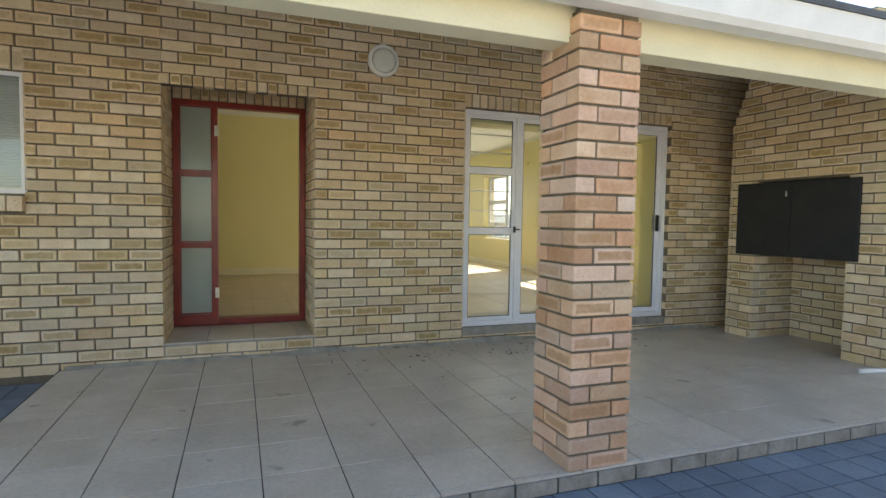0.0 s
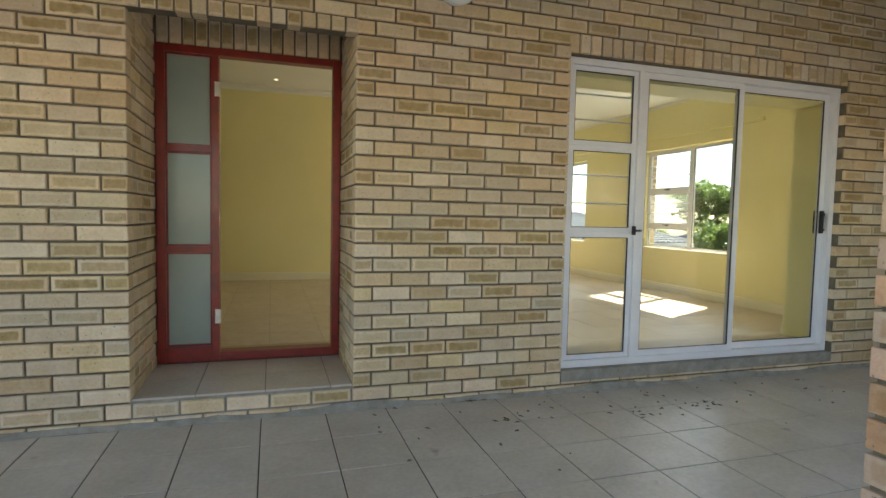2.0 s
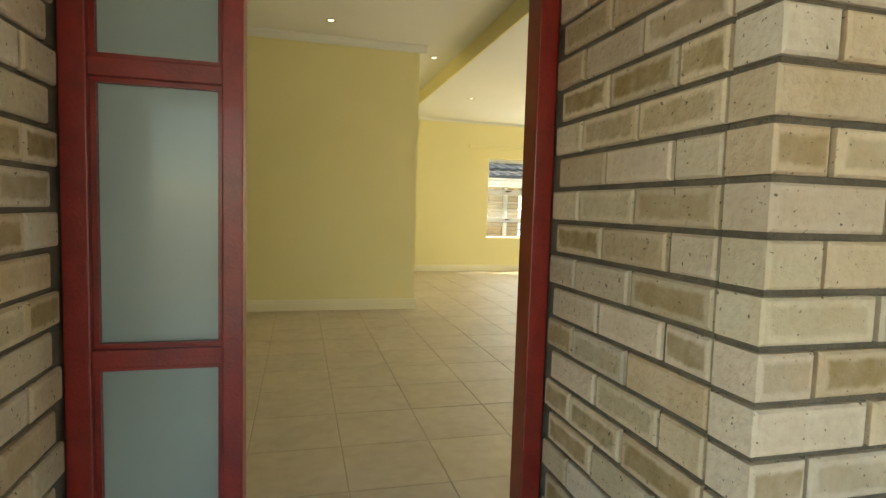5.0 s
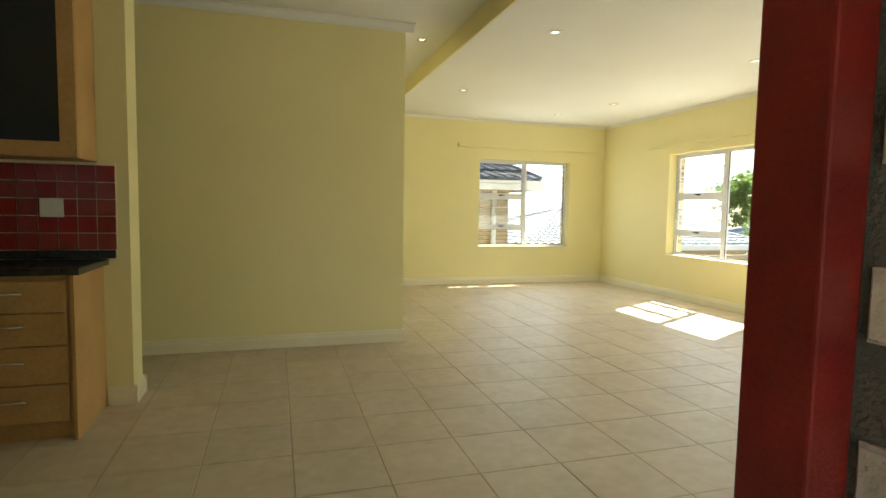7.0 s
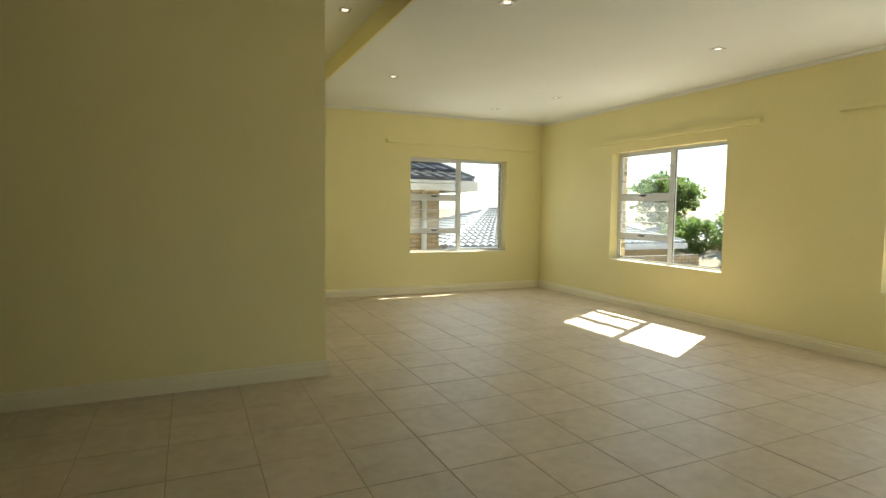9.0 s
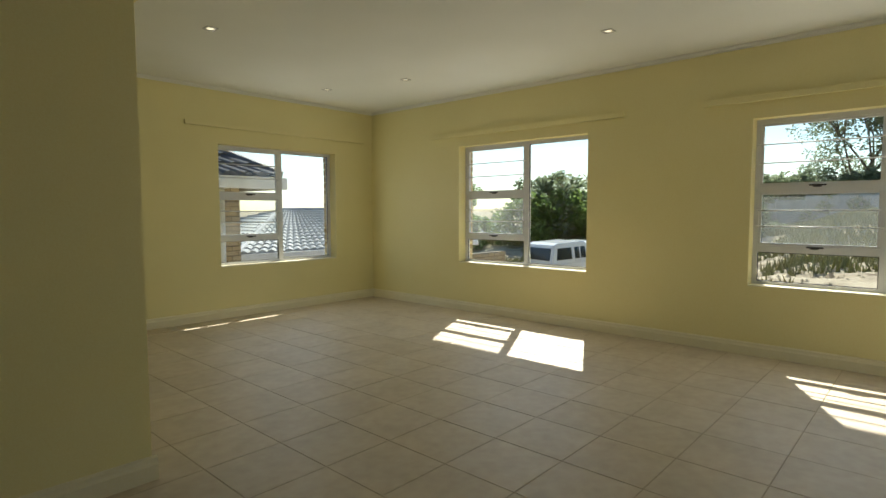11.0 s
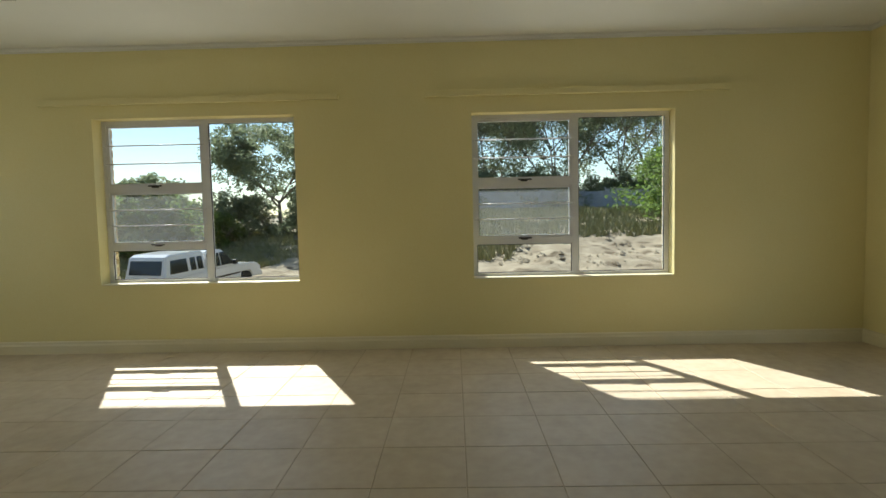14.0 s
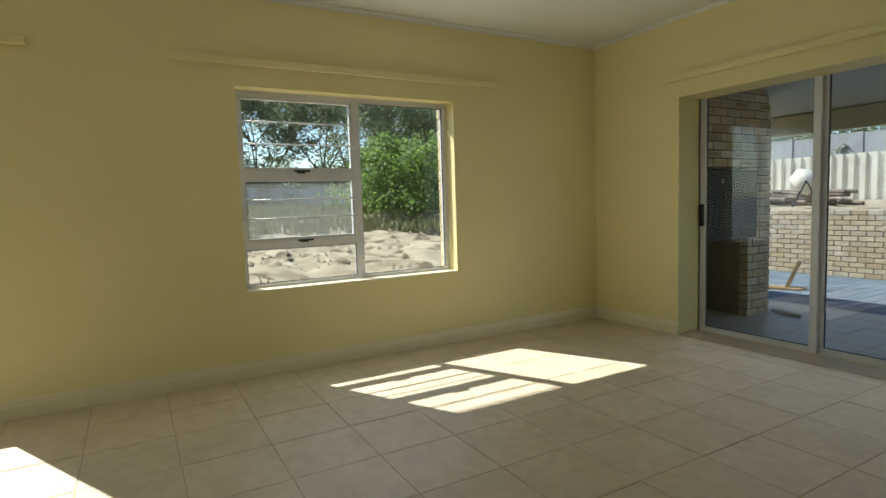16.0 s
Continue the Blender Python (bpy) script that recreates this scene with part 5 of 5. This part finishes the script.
dark = shrub(on_ground(35.5, 17.5), 2.6, 2.6, 9, "dark green bush under the gum tree", leaf=M_LEAF, n=80, per=90, size=0.13, group="bushes")
for x, y, s, o in ((34, 20.5, 1.3, sh2), (32, 22.5, 1.4, sh2), (29, 26, 1.0, sh2), (34, 23, 1.5, dark), (27.5, 31, 0.9, sh2), (38.5, 13.5, 1.0, dark), (36, 11.5, 0.8, dark),
                   (27.5, -10, 1.1, dark), (27, -13, 1.2, sh2), (30, -9.5, 1.2, dark), (43, 3, 1.0, dark), (43.5, -1, 1.1, dark), (43, -4, 1.0, dark), (42.5, 7, 1.1, dark), (44, 10, 1.2, dark), (22.0, -14, 1.2, dark)):
    copy_scaled(o, x, y, rng.uniform(0, 360), s)
for k in range(16):
    copy_scaled(dark, 44.5 + rng.uniform(-1, 1.5), 13 - 2.6 * k, rng.uniform(0, 360), rng.uniform(0.9, 1.3))
for k in range(10):
    copy_scaled(dark, 4 + 3.2 * k, -28.5 + rng.uniform(-0.6, 0.6), rng.uniform(0, 360), 1.1 + 0.2 * (k % 3))

# dry grass on the bank
rng = random.Random(13)
verts, faces = [], []
for _ in range(70000):
    x, y = rng.uniform(9, 41), rng.uniform(-8, 26)
    dens = noise.noise((x * 0.16, y * 0.16, 5)) + 0.35 * noise.noise((x * 0.6, y * 0.6, 2))
    want = -0.28 if x > 19 else -0.12 if y > 9 else 0.08
    if (y < 1.5 and x < 19 and dens < 0.3) or dens < want or (abs(y - 13.0 + 0.25 * (x - 20.6)) < 2.0 and x < 34):
        continue
    z = ground_height(x, y)
    hgt = rng.uniform(0.12, 0.38)
    a = rng.uniform(0, math.tau)
    lean = Vector((rng.uniform(-0.5, 0.5) * hgt, rng.uniform(-0.5, 0.5) * hgt, hgt))
    w = Vector((math.cos(a), math.sin(a), 0)) * 0.035
    i = len(verts)
    p = Vector((x, y, z - 0.02))
    verts += [tuple(p - w), tuple(p + w), tuple(p + lean)]
    faces.append((i, i + 1, i + 2))
    i = len(verts)
    p += Vector((rng.uniform(-0.08, 0.08), rng.uniform(-0.08, 0.08), 0))
    verts += [tuple(p - w), tuple(p + w), tuple(p - lean * 0.6 + Vector((0, 0, 1.5 * hgt)))]
    faces.append((i, i + 1, i + 2))
g = raw("grass", verts, faces, M_GRASS, None)
tagged(g, "patchy dry green grass and weeds on the sand", "grass", "", "stuff")
verts, faces = [], []
for _ in range(3200):
    x, y = rng.uniform(7, 24), rng.uniform(-6, 9)
    if noise.noise((x * 0.5, y * 0.5, 9)) < 0.02:
        continue
    z, r = ground_height(x, y), rng.uniform(0.012, 0.03) / max(0.22, rng.random())
    i = len(verts)
    verts += [(x + r * rng.uniform(0.6, 1), y, z), (x, y + r * rng.uniform(0.6, 1), z), (x - r, y, z), (x, y - r, z), (x + 0.2 * r, y + 0.1 * r, z + r * rng.uniform(0.5, 0.9)), (x, y, z - r)]
    faces += [(i, i + 1, i + 4), (i + 1, i + 2, i + 4), (i + 2, i + 3, i + 4), (i + 3, i, i + 4)]
g = raw("clods", verts, faces, M_SAND, None)
tagged(g, "loose sandy clods on the dug ground", "clods", "", "stuff")

# ---- bricks and tiles of the house, last ----
tile_grid(floor, WEST, EAST, SOUTH, NORTH, 0.0, 0.418, 0.33, 1.42, M_TILE_IN, lambda x, y: x > -0.9 and 1.0 < y < 8.6, 0.009, 0.004,
          lambda x, y: REC0 - 0.25 < x < REC1 + 0.25 and y < REC_D)
# facade: the stretch between entrance and glass door brick by brick, the rest joined
OPENINGS = [(REC0, REC1, STEP, 2.19), (SL0, SL1, VER + 0.14, 2.26), (LW0, LW1, LWZ0 - 0.13, LWZ1 + 0.17)]
bricks = bond(-4.2, REC0, ROW0, 3.1, OPENINGS, (REC0 + 4.2) % PITCH) + bond(REC0, 9.0, ROW0, 3.1, OPENINGS, (REC1 - REC0 + PITCH / 2) % PITCH)
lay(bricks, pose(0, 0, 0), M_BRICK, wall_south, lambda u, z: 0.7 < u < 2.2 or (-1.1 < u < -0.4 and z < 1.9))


def rowlocks(u0, u1, z, m, parent, h=0.108):
    n = max(1, round((u1 - u0) / 0.085))
    w = (u1 - u0) / n
    lay([(u0 + k * w + 0.005, z, w - 0.012) for k in range(n)], m, M_BRICK, parent, lambda u, v: True, h)


rowlocks(REC0 - 0.02, REC1 + 0.02, OPEN_TOP, pose(0, 0, 0), wall_south, 0.083)
rowlocks(SL0 - 0.02, SL1 + 0.02, SL_TOP + 0.012, pose(0, 0, 0), wall_south, 0.126)
rowlocks(LW0 - 0.02, LW1 + 0.02, LWZ1 + 0.01, pose(0, 0, 0), wall_south, 0.17)
rowlocks(REC0, REC1, 2.14, pose(0, REC_D - 0.012, 0), recess_back, 0.2)
lay(bond(-(REC_D - 0.045), -0.112, ROW0 + 2 * COURSE, 2.36, (), (REC_D - 0.157 + PITCH / 2) % PITCH), pose(REC1, 0, 0, 0, 0, -90), M_BRICK, recess_right, lambda u, z: True)
lay(bond(0.112, REC_D - 0.045, ROW0 + 2 * COURSE, 2.36), pose(REC0, 0, 0, 0, 0, 90), M_BRICK, recess_left, lambda u, z: True)
# barbecue
lay(bond(-BY0, -BY1, VER, 2.1, [(0.66, 1.62, VER, 1.48)], 0.05), pose(BX, 0, 0, 0, 0, -90), M_BRICK, braai, lambda u, z: True)
for k in range(9):
    z = VER + (26 + k) * COURSE
    lay(bond(-BY0 + 0.036 * (k + 1), -BY1 - 0.03 * (k + 1), z, z + COURSE, (), 0.09 * (k % 2)), pose(BX, 0, 0, 0, 0, -90), M_BRICK, braai, lambda u, v: True)
lay(bond(0.66, 1.62, VER, 0.7), pose(BX + 0.59, 0, 0, 0, 0, -90), M_BRICK, braai, lambda u, z: False)
lay(bond(BX + 0.102, BX + 0.59, VER, 0.7), pose(0, -0.662, 0), M_BRICK, braai, lambda u, z: False, rest_name="side_bricks")
lay(bond(-BX - 0.75, -BX - 0.112, VER, 2.1), pose(0, BY0, 0, 0, 0, 180), M_BRICK, braai, lambda u, z: False, rest_name="flank_bricks")
lay(bond(BX + 0.112, BX + 0.75, VER, 2.1), pose(0, BY1, 0), M_BRICK, braai, lambda u, z: False, rest_name="flank_bricks")
# outer brick jambs of the lounge windows
for y, rz in ((W2[0] + 0.0, 0), (W3[0], 0)):
    lay(bond(EAST + 0.19, EAST + 0.275, WZ0 - 0.02, WZ1 + 0.05), pose(0, y + 0.008, 0, 0, 0, 180) @ Matrix.Translation((-2 * (EAST + 0.2325), 0, 0)), M_BRICK, wall_east, lambda u, z: True)
for y in (W2[1], W3[1]):
    lay(bond(EAST + 0.19, EAST + 0.275, WZ0 - 0.02, WZ1 + 0.05), pose(0, y - 0.008, 0), M_BRICK, wall_east, lambda u, z: True)
lay(bond(-0.275 - NORTH, -0.19 - NORTH, WZ0 - 0.02, WZ1 + 0.05), pose(W1[1] - 0.008, 0, 0, 0, 0, -90), M_BRICK, wall_north, lambda u, z: True)
lay(bond(NORTH + 0.19, NORTH + 0.275, WZ0 - 0.02, WZ1 + 0.05), pose(W1[0] + 0.008, 0, 0, 0, 0, 90), M_BRICK, wall_north, lambda u, z: True)
# brick facing of the added light-blocking wall behind the barbecue
lay(bond(0.0, -BY1 + 0.1, VER, 2.2), pose(BX + 0.752, 0, 0, 0, 0, -90), M_BRICK, light_block, lambda u, z: u < 0.4)
